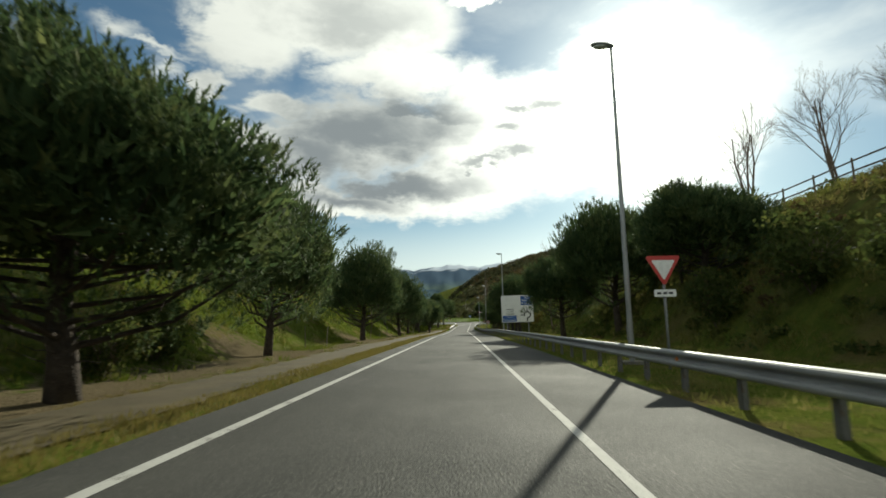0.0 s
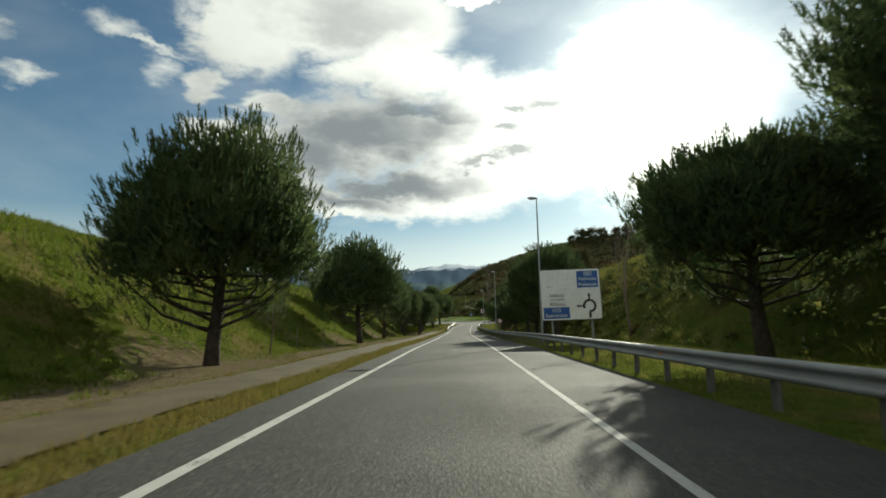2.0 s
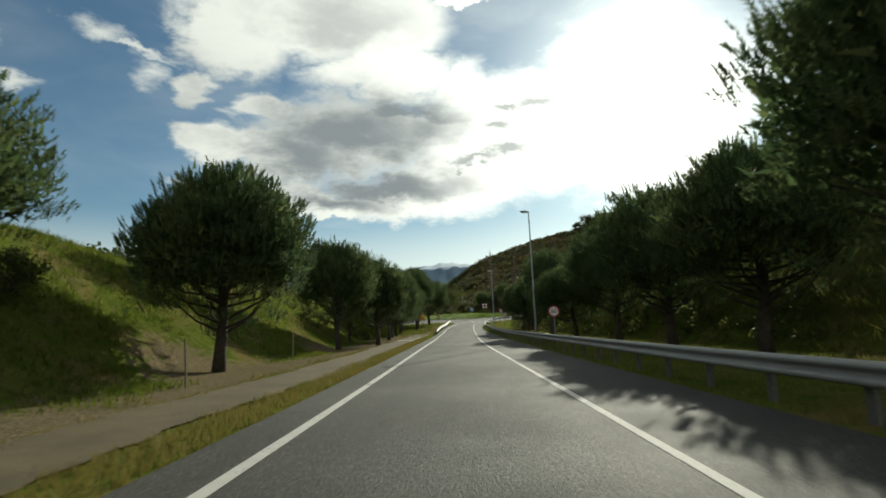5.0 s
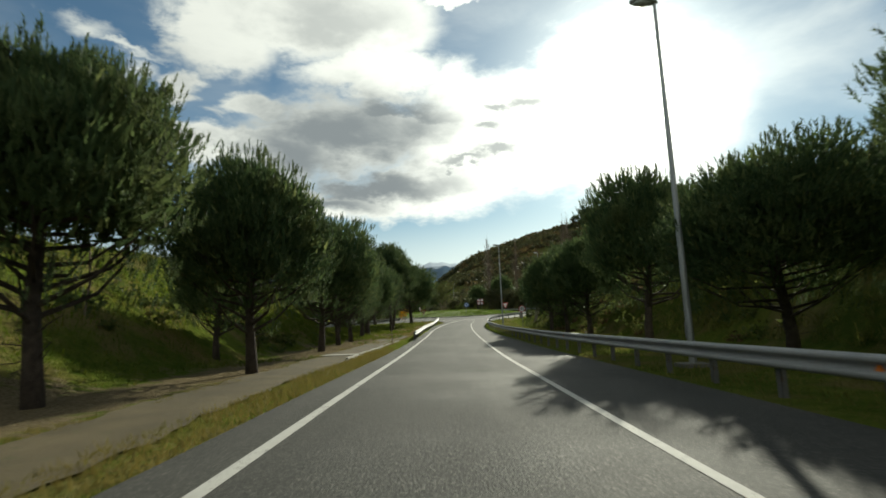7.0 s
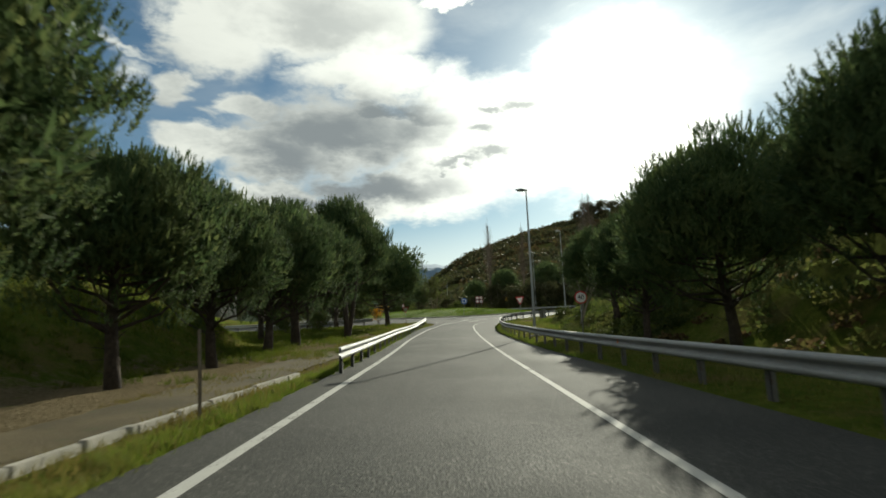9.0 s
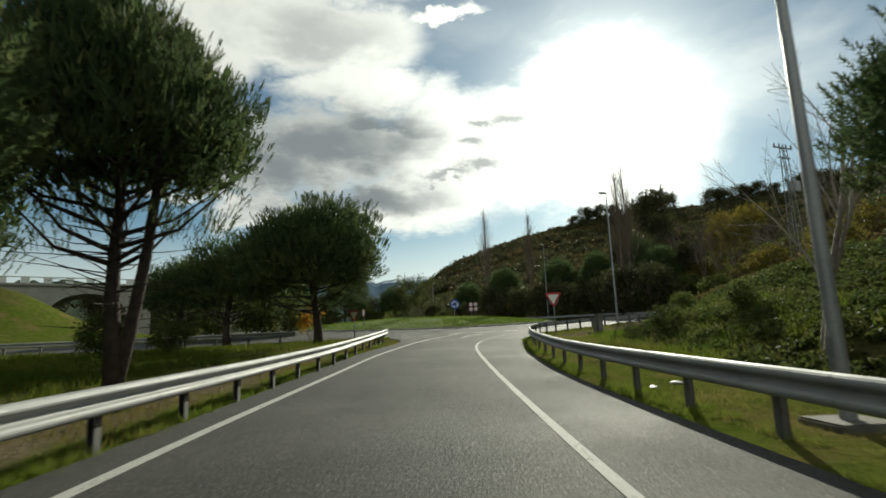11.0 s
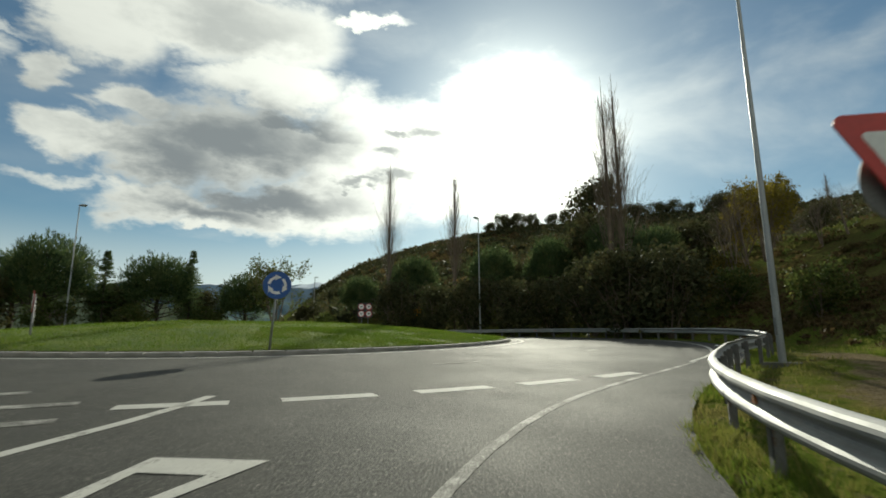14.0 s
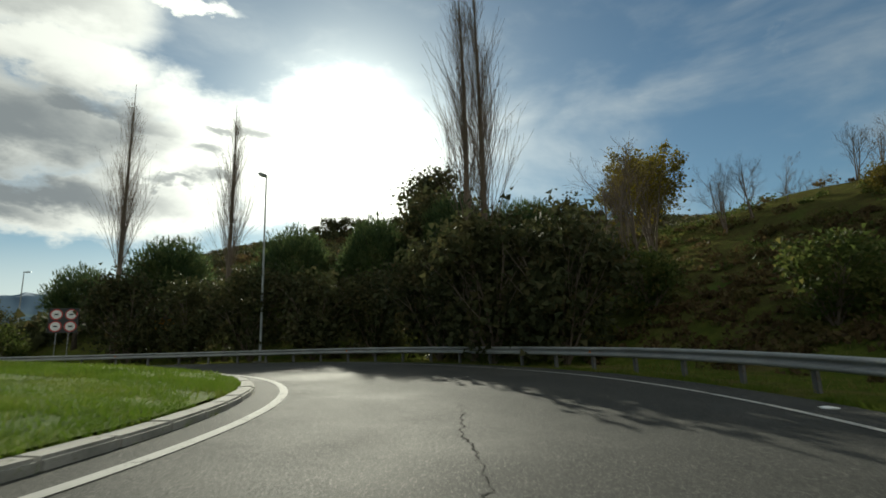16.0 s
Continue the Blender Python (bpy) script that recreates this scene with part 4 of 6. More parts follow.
def round_sign(x, y, r, centre, rim, panel, label, text="", turn=0.0, lean=0.0):
    top = empty("round_sign", pose(x, y, spot(x, y) if abs(x) > 4.3 or y < 195 else float(level(y)) + 0.25, 0, lean, turn), label, "road sign")
    sign_post(top, 0, 0.06, -0.4, centre + r * 0.7)
    bm = bmesh.new()
    plate(bm, disc(r, 0, centre), 0.02)
    board = part("board", bm, M[rim], top)
    bm = bmesh.new()
    plate(bm, disc(r * 0.78 if rim != panel else r * 0.93, 0, centre), 0.004, -0.004)
    part("panel", bm, M[panel], board)
    if text:
        lettering("number", text, r * 1.05, M["black"], board, 0, -0.007, centre)
    bm = bmesh.new()
    box(bm, -0.05, 0.02, centre - 0.03, 0.05, 0.05, centre + 0.03)
    part("clamp", bm, M["post_steel"], top)
    return top, board


yield_sign(5.65, 14.6, 1.0, 2.25, "give-way sign above a small plate, behind the guard rail", plate_below=True)
entry = yield_sign(8.75, 184.2, 1.10, 1.76, "give-way sign with a round sign on its back", turn=-22)
bm = bmesh.new()
plate(bm, disc(0.34, 0.0, 2.24), 0.02, 0.10)
part("rear_disc", bm, M["post_steel"], entry, "grey back of a round sign")
yield_sign(-4.6, 186.6, 0.9, 1.25, "give-way sign on the verge beside the side road", turn=-25)
round_sign(5.24, 105.8, 0.34, 2.0, "red", "white", "round speed limit sign reading 60 behind the guard rail", "60")
round_sign(6.4, 150.0, 0.32, 2.1, "red", "white", "round speed limit sign reading 40 under the pines", "40")


def arrow_head(bm, x, z, a, s, y=-0.008):
    c, n = math.cos(a), math.sin(a)
    pts = [(x + s * (c * u - n * v), z + s * (n * u + c * v)) for u, v in ((1, 0), (-0.6, 0.75), (-0.3, 0), (-0.6, -0.75))]
    plate(bm, pts, 0.003, y)


def roundabout_sign():
    top, board = round_sign(2.95, 199.2, 0.45, 2.0, "blue", "blue", "blue round sign with white circling arrows on the island", lean=4)
    for k in range(3):
        a = 100 + 120 * k
        bm = bmesh.new()
        o, i = disc(0.30, 0, 2.0, 10, a, a + 75), disc(0.21, 0, 2.0, 10, a, a + 75)
        plate(bm, o + i[::-1], 0.003, -0.008)
        e = radians(a - 6)
        arrow_head(bm, 0.255 * math.cos(e), 2.0 + 0.255 * math.sin(e), e - math.pi / 2, 0.13)
        part("arrow", bm, M["white"], board)


roundabout_sign()


def quad_sign():
    top = empty("sign_cluster", pose(8.6, 241.3, spot(8.6, 241.3), 0, 0, -8), "four small round red-rimmed signs on a dark panel", "road sign")
    sign_post(top, -0.35, 0.05, -0.4, 3.75)
    sign_post(top, 0.35, 0.05, -0.4, 3.75)
    bm = bmesh.new()
    plate(bm, rounded(-0.85, 2.25, 0.85, 3.9, 0.08), 0.02)
    board = part("board", bm, M["black"], top)
    for cx in (-0.42, 0.42):
        for cz in (2.67, 3.47):
            bm = bmesh.new()
            plate(bm, disc(0.36, cx, cz, 28), 0.008, -0.008)
            d = part("disc", bm, M["red"], board)
            bm = bmesh.new()
            plate(bm, disc(0.285, cx, cz, 28), 0.004, -0.012)
            part("panel", bm, M["white"], d)
            bm = bmesh.new()
            box(bm, cx - 0.12, -0.016, cz - 0.05, cx + 0.12, -0.012, cz + 0.05)
            part("bar", bm, M["black"], d)


quad_sign()
top, board = round_sign(-6.0, 203.6, 0.4, 1.75, "red", "white", "round sign seen nearly edge-on beside the island", turn=-62)


def direction_sign():
    """The large white board with the plan of the roundabout."""
    W, H, B = 3.95, 3.34, 1.52
    y0 = 64.5
    gz = spot(6.9, y0)
    top = empty("direction_sign", pose(6.9, y0, gz + (float(level(y0)) - gz), 0, -1.2, 0), "large white direction sign with blue panels and a roundabout plan", "road sign")
    for x in (-1.3, 1.3):
        bm = bmesh.new()
        box(bm, x - 0.07, 0.06, -0.5, x + 0.07, 0.16, B + H - 0.15, 0.01)
        part("post", bm, M["post_steel"], top)
    bm = bmesh.new()
    plate(bm, rounded(-W / 2, B, W / 2, B + H, 0.14), 0.05)
    board = part("board", bm, M["post_steel"], top)
    bm = bmesh.new()
    plate(bm, rounded(-W / 2 + 0.012, B + 0.012, W / 2 - 0.012, B + H - 0.012, 0.13), 0.004, -0.004)
    part("border", bm, M["black"], board)
    bm = bmesh.new()
    plate(bm, rounded(-W / 2 + 0.035, B + 0.035, W / 2 - 0.035, B + H - 0.035, 0.12), 0.004, -0.008)
    part("panel", bm, M["white"], board)
    for k in range(1, 10):
        bm = bmesh.new()
        box(bm, -W / 2 + 0.05, -0.0095, B + H * k / 10 - 0.0015, W / 2 - 0.05, -0.008, B + H * k / 10 + 0.0015)
        part("seam", bm, M["post_steel"], board)

    def U(u):
        return -W / 2 + W * u

    def V(v):
        return B + H * (1 - v)
    for u0, v0, u1, v1 in ((0.615, 0.045, 0.965, 0.375), (0.035, 0.745, 0.465, 0.965)):
        bm = bmesh.new()
        plate(bm, rounded(U(u0), V(v1), U(u1), V(v0), 0.03), 0.004, -0.014)
        part("blue_panel", bm, M["blue"], board)
    for u, v, w in ((0.80, 0.10, 0.52), (0.25, 0.80, 0.52)):
        bm = bmesh.new()
        o = rounded(U(u) - w / 2, V(v) - 0.115, U(u) + w / 2, V(v) + 0.115, 0.04)
        i = rounded(U(u) - w / 2 + 0.022, V(v) - 0.093, U(u) + w / 2 - 0.022, V(v) + 0.093, 0.03)
        for a, b in zip(range(len(o)), range(1, len(o) + 1)):
            b %= len(o)
            vs = [bm.verts.new((q[0], -0.018, q[1])) for q in (o[a], o[b], i[b], i[a])]
            bm.faces.new(vs)
        part("outline", bm, M["white"], board)
        lettering("route_number", "A-67", 0.2, M["white"], board, U(u), -0.018, V(v))
    for text, u, v, s, w, mat in (("Reinosa", 0.79, 0.205, 0.30, 1.12, "white"), ("Palencia", 0.79, 0.315, 0.30, 1.16, "white"), ("Santander", 0.25, 0.905, 0.33, 1.45, "white"),
                                  ("ARENAS", 0.265, 0.520, 0.27, 0.98, "black"), ("DE IGU\u00d1A", 0.275, 0.600, 0.20, 0.92, "black"), ("ANIEVAS", 0.275, 0.695, 0.27, 1.08, "black")):
        lettering("lettering", text, s, M[mat], board, U(u), -0.018, V(v), w)
    for u, v, w in ((0.16, 0.345, 0.42), (0.20, 0.655, 0.45)):
        bm = bmesh.new()
        box(bm, U(u) - w / 2, -0.014, V(v) - 0.012, U(u) + w / 2, -0.008, V(v) + 0.012)
        part("rule", bm, M["black"], board)
    cx, cz = U(0.80), V(0.735)
    bm = bmesh.new()
    plate(bm, disc(0.44, cx, cz, 40, -97, 205) + disc(0.29, cx, cz, 40, -97, 205)[::-1], 0.004, -0.014)
    box(bm, cx - 0.055, -0.014, cz + 0.42, cx + 0.055, -0.010, cz + 0.66)
    arrow_head(bm, cx, cz + 0.72, math.pi / 2, 0.16, -0.014)
    box(bm, cx - 0.66, -0.014, cz - 0.05, cx - 0.42, -0.010, cz + 0.05)
    arrow_head(bm, cx - 0.74, cz, math.pi, 0.16, -0.014)
    box(bm, cx - 0.075, -0.014, cz - 0.78, cx + 0.075, -0.010, cz - 0.43)
    part("roundabout_plan", bm, M["black"], board)


direction_sign()


# ---- trees ----
def leaf_tris(rng, centres, size, slim=1.0):
    n = len(centres)
    a, b = rng.standard_normal((n, 3)), rng.standard_normal((n, 3))
    a /= np.linalg.norm(a, axis=1)[:, None]
    b = np.cross(a, b)
    b /= np.linalg.norm(b, axis=1)[:, None]
    s = size * (0.6 + 0.8 * rng.random(n))[:, None]
    return np.stack([centres - a * s * 0.5 - b * s * 0.35 * slim, centres + a * s * 0.6, centres - a * s * 0.3 + b * s * 0.55 * slim], 1)


def blades(rng, base, way, length, n, size, width, spread):
    """n needle blades round a shoot, as triangles."""
    k = rng.random(n)
    root = base + way * (length * k[:, None])
    turn = rng.random(n) * 2 * math.pi
    ref = np.array((0.0, 0.0, 1.0)) if abs(way[2]) < 0.9 else np.array((1.0, 0.0, 0.0))
    u = np.cross(way, ref)
    u /= np.linalg.norm(u)
    w = np.cross(way, u)
    out = np.cos(turn)[:, None] * u + np.sin(turn)[:, None] * w
    tip = way * np.cos(spread) + out * np.sin(spread)
    size = size * (0.7 + 0.6 * rng.random(n))[:, None]
    flat = np.cross(tip, out + 0.4 * rng.standard_normal((n, 3)))
    flat /= np.linalg.norm(flat, axis=1)[:, None] + 1e-9
    return np.stack([root - flat * width / 2, root + flat * width / 2, root + tip * size], 1)


def brush_shape(rng):
    """One upright pine shoot, a unit high: a thin core set with needles that point up and out."""
    turns = (0.0, 2.094, 4.189)
    mid = [(0.062 * math.cos(a), 0.062 * math.sin(a), 0.30) for a in turns]
    tris = []
    for k in range(3):
        j = (k + 1) % 3
        tris.append((mid[k], mid[j], (0, 0, 0.95)))
    for q in range(13):
        f = (q + rng.random()) / 13
        a, z = q * 2.39996 + rng.normal(0, 0.3), -0.30 + 1.05 * f
        c, n = math.cos(a), math.sin(a)
        reach, lift, w = rng.uniform(0.20, 0.32) * (1.15 - 0.35 * f), rng.uniform(0.20, 0.32), 0.046
        tris.append(((-n * w, c * w, z), (n * w, -c * w, z), (c * reach, n * reach, z + lift)))
    return np.array(tris)


def needle_tris(rng, centres, out, size, width):
    """Slim needle sprays at those places, leaning up and outwards."""
    n = len(centres)
    way = np.array((0.0, 0.0, 0.75)) + out * 0.55 + rng.normal(0, 0.42, (n, 3))
    way /= np.linalg.norm(way, axis=1)[:, None]
    side = np.cross(way, rng.standard_normal((n, 3)))
    side /= np.linalg.norm(side, axis=1)[:, None]
    s = size * rng.uniform(0.6, 1.4, n)[:, None]
    return np.stack([centres - side * width * s, centres + side * width * s, centres + way * s], 1)


def brushes(rng, shapes, base, way, length):
    """The shoots at those places, each pointing its own way."""
    n = len(base)
    way = way / np.linalg.norm(way, axis=1)[:, None]
    u = np.cross(way, rng.standard_normal((n, 3)))
    u /= np.linalg.norm(u, axis=1)[:, None]
    v = np.cross(way, u)
    out = []
    pick = rng.integers(0, len(shapes), n)
    for k, shape in enumerate(shapes):
        q = pick == k
        t = shape[None]
        wide = length[q, None, None, None] * rng.uniform(1.0, 1.4, q.sum())[:, None, None, None]
        tall = length[q, None, None, None]
        p = base[q, None, None] + wide * (t[..., :1] * u[q, None, None] + t[..., 1:2] * v[q, None, None]) + tall * t[..., 2:] * way[q, None, None]
        out.append(p.reshape(-1, 3, 3))
    return np.concatenate(out)


def pine_master(seed, H, R, clear, bare=0.5, sag=0.55, clumps=200, shoots=12, fork=False):
    """An umbrella-crowned pine: H high, crown radius R; the crown's rim hangs down to the height clear. Clumps of upright shoots stand over a deep outer shell."""
    rng = np.random.default_rng(seed)
    top = empty("pine_tree", pose(0, 0, 0), "dark green pine with a dense rounded crown and bare trunk", "pine tree", "pines along the road")
    lean = rng.normal(0, 0.35, 2)
    spine = [np.array((lean[0] * (k / 8) ** 2 + 0.10 * math.sin(k * 1.1 + seed), lean[1] * (k / 8) ** 2 + 0.10 * math.cos(k * 0.9 + seed), H * 0.82 * k / 8 - (0.3 if k == 0 else 0))) for k in range(9)]
    bm = bmesh.new()
    tube(bm, spine, [0.30, 0.23, 0.20, 0.18, 0.15, 0.12, 0.09, 0.06, 0.02], 10)
    if fork:      # a second stem from the same foot
        tube(bm, [(0, 0, -0.3), (0.35, -0.22, H * 0.12), (0.62, -0.45, H * 0.30), (0.85, -0.70, H * 0.55), (1.0, -0.8, H * 0.8)], [0.26, 0.19, 0.16, 0.12, 0.03], 10)
    part("trunk", bm, M["bark"], top, smooth=True)
    axis = (spine[4] + spine[8]) / 2
    zc = clear + sag * (H - clear) * 0.62
    mid = np.array((axis[0], axis[1], zc))
    lumps = rng.standard_normal((22, 3))
    lumps /= np.linalg.norm(lumps, axis=1)[:, None]
    power = rng.uniform(-0.26, 0.12, 22)

    def shell(way):
        """Distance from the crown's middle to its outline, that way."""
        up = np.where(way[..., 2] > 0, H - 0.35 - zc, zc - clear)
        k = 1 / np.sqrt((way[..., 0] ** 2 + way[..., 1] ** 2) / R ** 2 + way[..., 2] ** 2 / up ** 2)
        near = np.exp(-((1 - way @ lumps.T) / 0.10))
        return k * (1 + (near * power).sum(-1))

    def ways(n, low):
        z = low + (1 - low) * (np.arange(n) + 0.5) / n
        a = np.arange(n) * 2.39996 + rng.normal(0, 0.35, n)
        r = np.sqrt(1 - z * z)
        w = np.stack([r * np.cos(a), r * np.sin(a), z], -1) + rng.normal(0, 0.07, (n, 3))
        return w / np.linalg.norm(w, axis=1)[:, None]

    low = clumps // 8
    w = np.concatenate([ways(clumps - low, -0.42), ways(low, -0.9)[rng.permutation(low)] * [1, 1, 0] + [0, 0, -0.55]])
    w /= np.linalg.norm(w, axis=1)[:, None]
    depth = rng.uniform(0.82, 0.94, clumps)
    depth[-low:] = rng.uniform(0.75, 1.25, low)      # sparse boughs that hang below the dome
    hub = w * (shell(w) * depth)[:, None] + mid
    size = rng.uniform(0.40, 0.72, clumps) * R / 4.4
    n = clumps * shoots
    o = rng.standard_normal((n, 3))
    o /= np.linalg.norm(o, axis=1)[:, None]
    o *= (rng.random(n) ** 0.4)[:, None] * np.repeat(size, shoots)[:, None] * np.array((1.0, 1.0, 0.55))
    W = np.repeat(w, shoots, 0)
    way = np.stack([W[:, 0] * 0.42 + o[:, 0] * 0.35, W[:, 1] * 0.42 + o[:, 1] * 0.35, np.where(W[:, 2] < 0, 0.72, 1.0)], -1) + rng.normal(0, 0.12, (n, 3))
    shapes = [brush_shape(rng) for k in range(3)]
    tris = [brushes(rng, shapes, np.repeat(hub, shoots, 0) + o - [0, 0, 0.14], way, rng.uniform(0.29, 0.47, n) * np.where(W[:, 2] > 0.1, 1.0, 0.75))]
    inner = ways(clumps * 92, -0.34)
    tris.append(needle_tris(rng, inner * (shell(inner) * rng.uniform(0.46, 0.82, len(inner)))[:, None] + mid + rng.normal(0, 0.15, inner.shape), inner, 0.38, 0.145))
    bm = bmesh.new()
    for q in range(54):
        f = (q + 0.5) / 54
        z0 = clear * 0.75 + (H * 0.78 - clear * 0.75) * f
        k = min(7, int(z0 / (H * 0.82) * 8))
        g = z0 / (H * 0.82) * 8 - k
        p0 = spine[k] * (1 - g) + spine[k + 1] * g
        a = q * 2.39996 + rng.normal(0, 0.25)
        e = -0.45 + 1.5 * f + rng.normal(0, 0.12)
        w = np.array((math.cos(a) * math.cos(e), math.sin(a) * math.cos(e), math.sin(e)))
        p2 = w * shell(w) * 0.84 + mid
        span = np.linalg.norm(p2 - p0)
        p1 = (p0 + p2) / 2 + np.array((0, 0, -0.10 * span)) + rng.normal(0, 0.10, 3)
        r0 = 0.03 + 0.045 * (1 - f)
        tube(bm, [p0, p0 * 0.4 + p1 * 0.6, p1, p1 * 0.5 + p2 * 0.5, p2], [r0, r0 * 0.8, r0 * 0.62, r0 * 0.42, 0.010], 5, False)
        for j in range(2):
            t = 0.25 + 0.7 * (j + rng.random()) / 4
            c = p0 + (p1 - p0) * (0.5 + 0.5 * t)
            tip = c + (p2 - p0) / span * rng.uniform(0.4, 0.9) + rng.normal(0, 0.35, 3) + np.array((0, 0, 0.25))
            tube(bm, [c, tip], [0.014, 0.005], 3, False)
    for q in range(42 if bare > 1 else 16):      # dead lower branches
        z0 = clear * rng.uniform(0.35, 1.1)
        a = rng.random() * 6.283
        k = min(7, int(z0 / (H * 0.82) * 8))
        p0 = np.array((spine[k][0], spine[k][1], z0))
        L = rng.uniform(0.6, 1.8) * bare
        p2 = p0 + np.array((math.cos(a) * L, math.sin(a) * L, rng.uniform(-0.1, 0.5)))
        tube(bm, [p0, (p0 + p2) / 2 + rng.normal(0, 0.06, 3), p2], [0.025, 0.015, 0.006], 4, False)
    part("branch_frame", bm, M["bark"], top, smooth=True)
    triangles("crown", np.concatenate(tris), M["needles"], top)
    return top


PINES = [  # x, y, variant, width, height, turn
    (-7.6, 9.7, 3, 1.12, 0.86, 20), (-9.3, 24.8, 3, 0.82, 0.99, 100), (-9.2, 48.6, 3, 1.02, 1.05, 200), (-8.9, 73.7, 3, 1.00, 1.06, 310), (-9.6, 93.0, 1, 0.92, 0.92, 60), (-12.5, 84.0, 5, 0.75, 0.75, 60),
    (-9.2, 110.5, 0, 0.76, 0.98, 150), (-7.4, 117.2, 1, 0.74, 0.84, 250), (-10.8, 122.5, 6, 0.6, 0.62, 70), (-8.1, 129.8, 2, 0.76, 0.85, 30), (-8.7, 137.5, 0, 0.70, 0.78, 130), (-8.9, 143.5, 1, 0.74, 0.80, 200), (-9.0, 150.0, 1, 0.86, 0.88, 10), (-9.6, 156.8, 0, 1.12, 1.08, 220), (-7.7, 164.3, 4, 0.90, 1.12, 40), (-14.0, 164.0, 5, 0.9, 0.95, 10),
    (-6.6, 184.0, 2, 1.14, 1.01, 320), (-12.4, 184.6, 6, 1.05, 0.84, 80), (-16.2, 186.6, 5, 0.85, 0.70, 140), (-14.0, 103.0, 6, 0.7, 0.7, 290),
    (9.0, 46.8, 0, 1.0, 0.93, 70), (11.8, 40.0, 1, 1.15, 1.14, 170), (14.2, 34.0, 3, 0.55, 0.62, 20), (13.2, 28.0, 0, 0.98, 0.82, 140), (8.8, 80.6, 2, 0.98, 1.0, 260), (9.4, 91.0, 0, 0.90, 0.9, 350), (9.6, 99.0, 1, 0.92, 0.92, 120), (9.4, 107.0, 0, 0.88, 0.98, 210), (8.4, 114.3, 2, 0.72, 0.66, 300), (8.4, 124.0, 2, 0.78, 0.95, 105),
    (8.2, 133.5, 0, 0.70, 0.80, 195), (8.4, 140.5, 2, 0.70, 0.76, 285), (8.8, 148.0, 1, 0.66, 0.74, 45), (10.6, 157.3, 0, 0.86, 0.75, 135),
    (15.4, 247.3, 5, 1.0, 1.06, 30), (8.6, 252.0, 6, 0.80, 0.82, 60), (25.0, 243.0, 6, 0.95, 1.02, 150), (30.0, 238.5, 5, 0.95, 1.0, 240), (34.5, 233.0, 6, 0.95, 1.1, 330), (35.0, 225.0, 5, 0.85, 0.9, 90),
    (-24.5, 243.0, 6, 1.28, 1.28, 70), (-14.5, 246.0, 5, 1.12, 1.12, 170), (-5.5, 249.0, 6, 0.92, 0.92, 260), (-38.0, 240.0, 5, 1.5, 1.5, 10), (-31.0, 250.0, 6, 1.2, 1.2, 300)]
MASTERS = [pine_master(11, 9.6, 4.3, 2.0), pine_master(12, 9.5, 4.1, 1.9), pine_master(13, 9.5, 4.6, 2.1), pine_master(14, 9.3, 4.6, 1.4), pine_master(15, 10.4, 4.6, 3.6, 1.6, 0.55, fork=True), pine_master(16, 9.6, 4.3, 2.0, clumps=105, shoots=9), pine_master(17, 9.5, 4.4, 1.8, clumps=105, shoots=9)]
placed = set()
for x, y, v, s, tall, turn in PINES:
    m = pose(x, y, spot(x, y), 0, 0, turn)
    if v not in placed:
        placed.add(v)
        MASTERS[v].matrix_basis = m @ Matrix.Diagonal((s, s, tall, 1))
        continue
    ob = copy_thing(MASTERS[v], m)
    ob.matrix_basis = m @ Matrix.Diagonal((s, s, tall, 1))


def grow(bm, rng, p, way, length, r, depth, up, spread, sides=4, fine=None):
    """One bare limb and its offshoots."""
    steps = 3 if depth else 2
    pts, rad = [p], [r]
    d = way
    for k in range(steps):
        d = d + rng.normal(0, 0.10, 3) + np.array((0, 0, up))
        d = d / np.linalg.norm(d)
        p = p + d * (length / steps)
        pts.append(p)
        rad.append(max(0.006, r * (1 - 0.62 * (k + 1) / steps)))
    tube(bm, pts, rad, sides if depth > 1 else 3, False)
    if depth == 0:
        return
    n = 5 if depth > 1 else 6
    for k in range(n):
        t = 0.30 + 0.68 * (k + rng.random() * 0.6) / n
        q = min(steps - 1, int(t * steps))
        f = t * steps - q
        o = pts[q] * (1 - f) + pts[q + 1] * f
        a = rng.random() * 6.283
        ref = np.cross(d, (0.3, 0.5, 0.8))
        ref /= np.linalg.norm(ref)
        side = np.cross(d, ref)
        w = d * math.cos(spread) + (math.cos(a) * ref + math.sin(a) * side) * math.sin(spread)
        grow(bm if fine is None else fine, rng, o, w / np.linalg.norm(w), length * rng.uniform(0.42, 0.62) * (1.15 - 0.4 * t), rad[q] * 0.5, depth - 1, up, spread, 3)


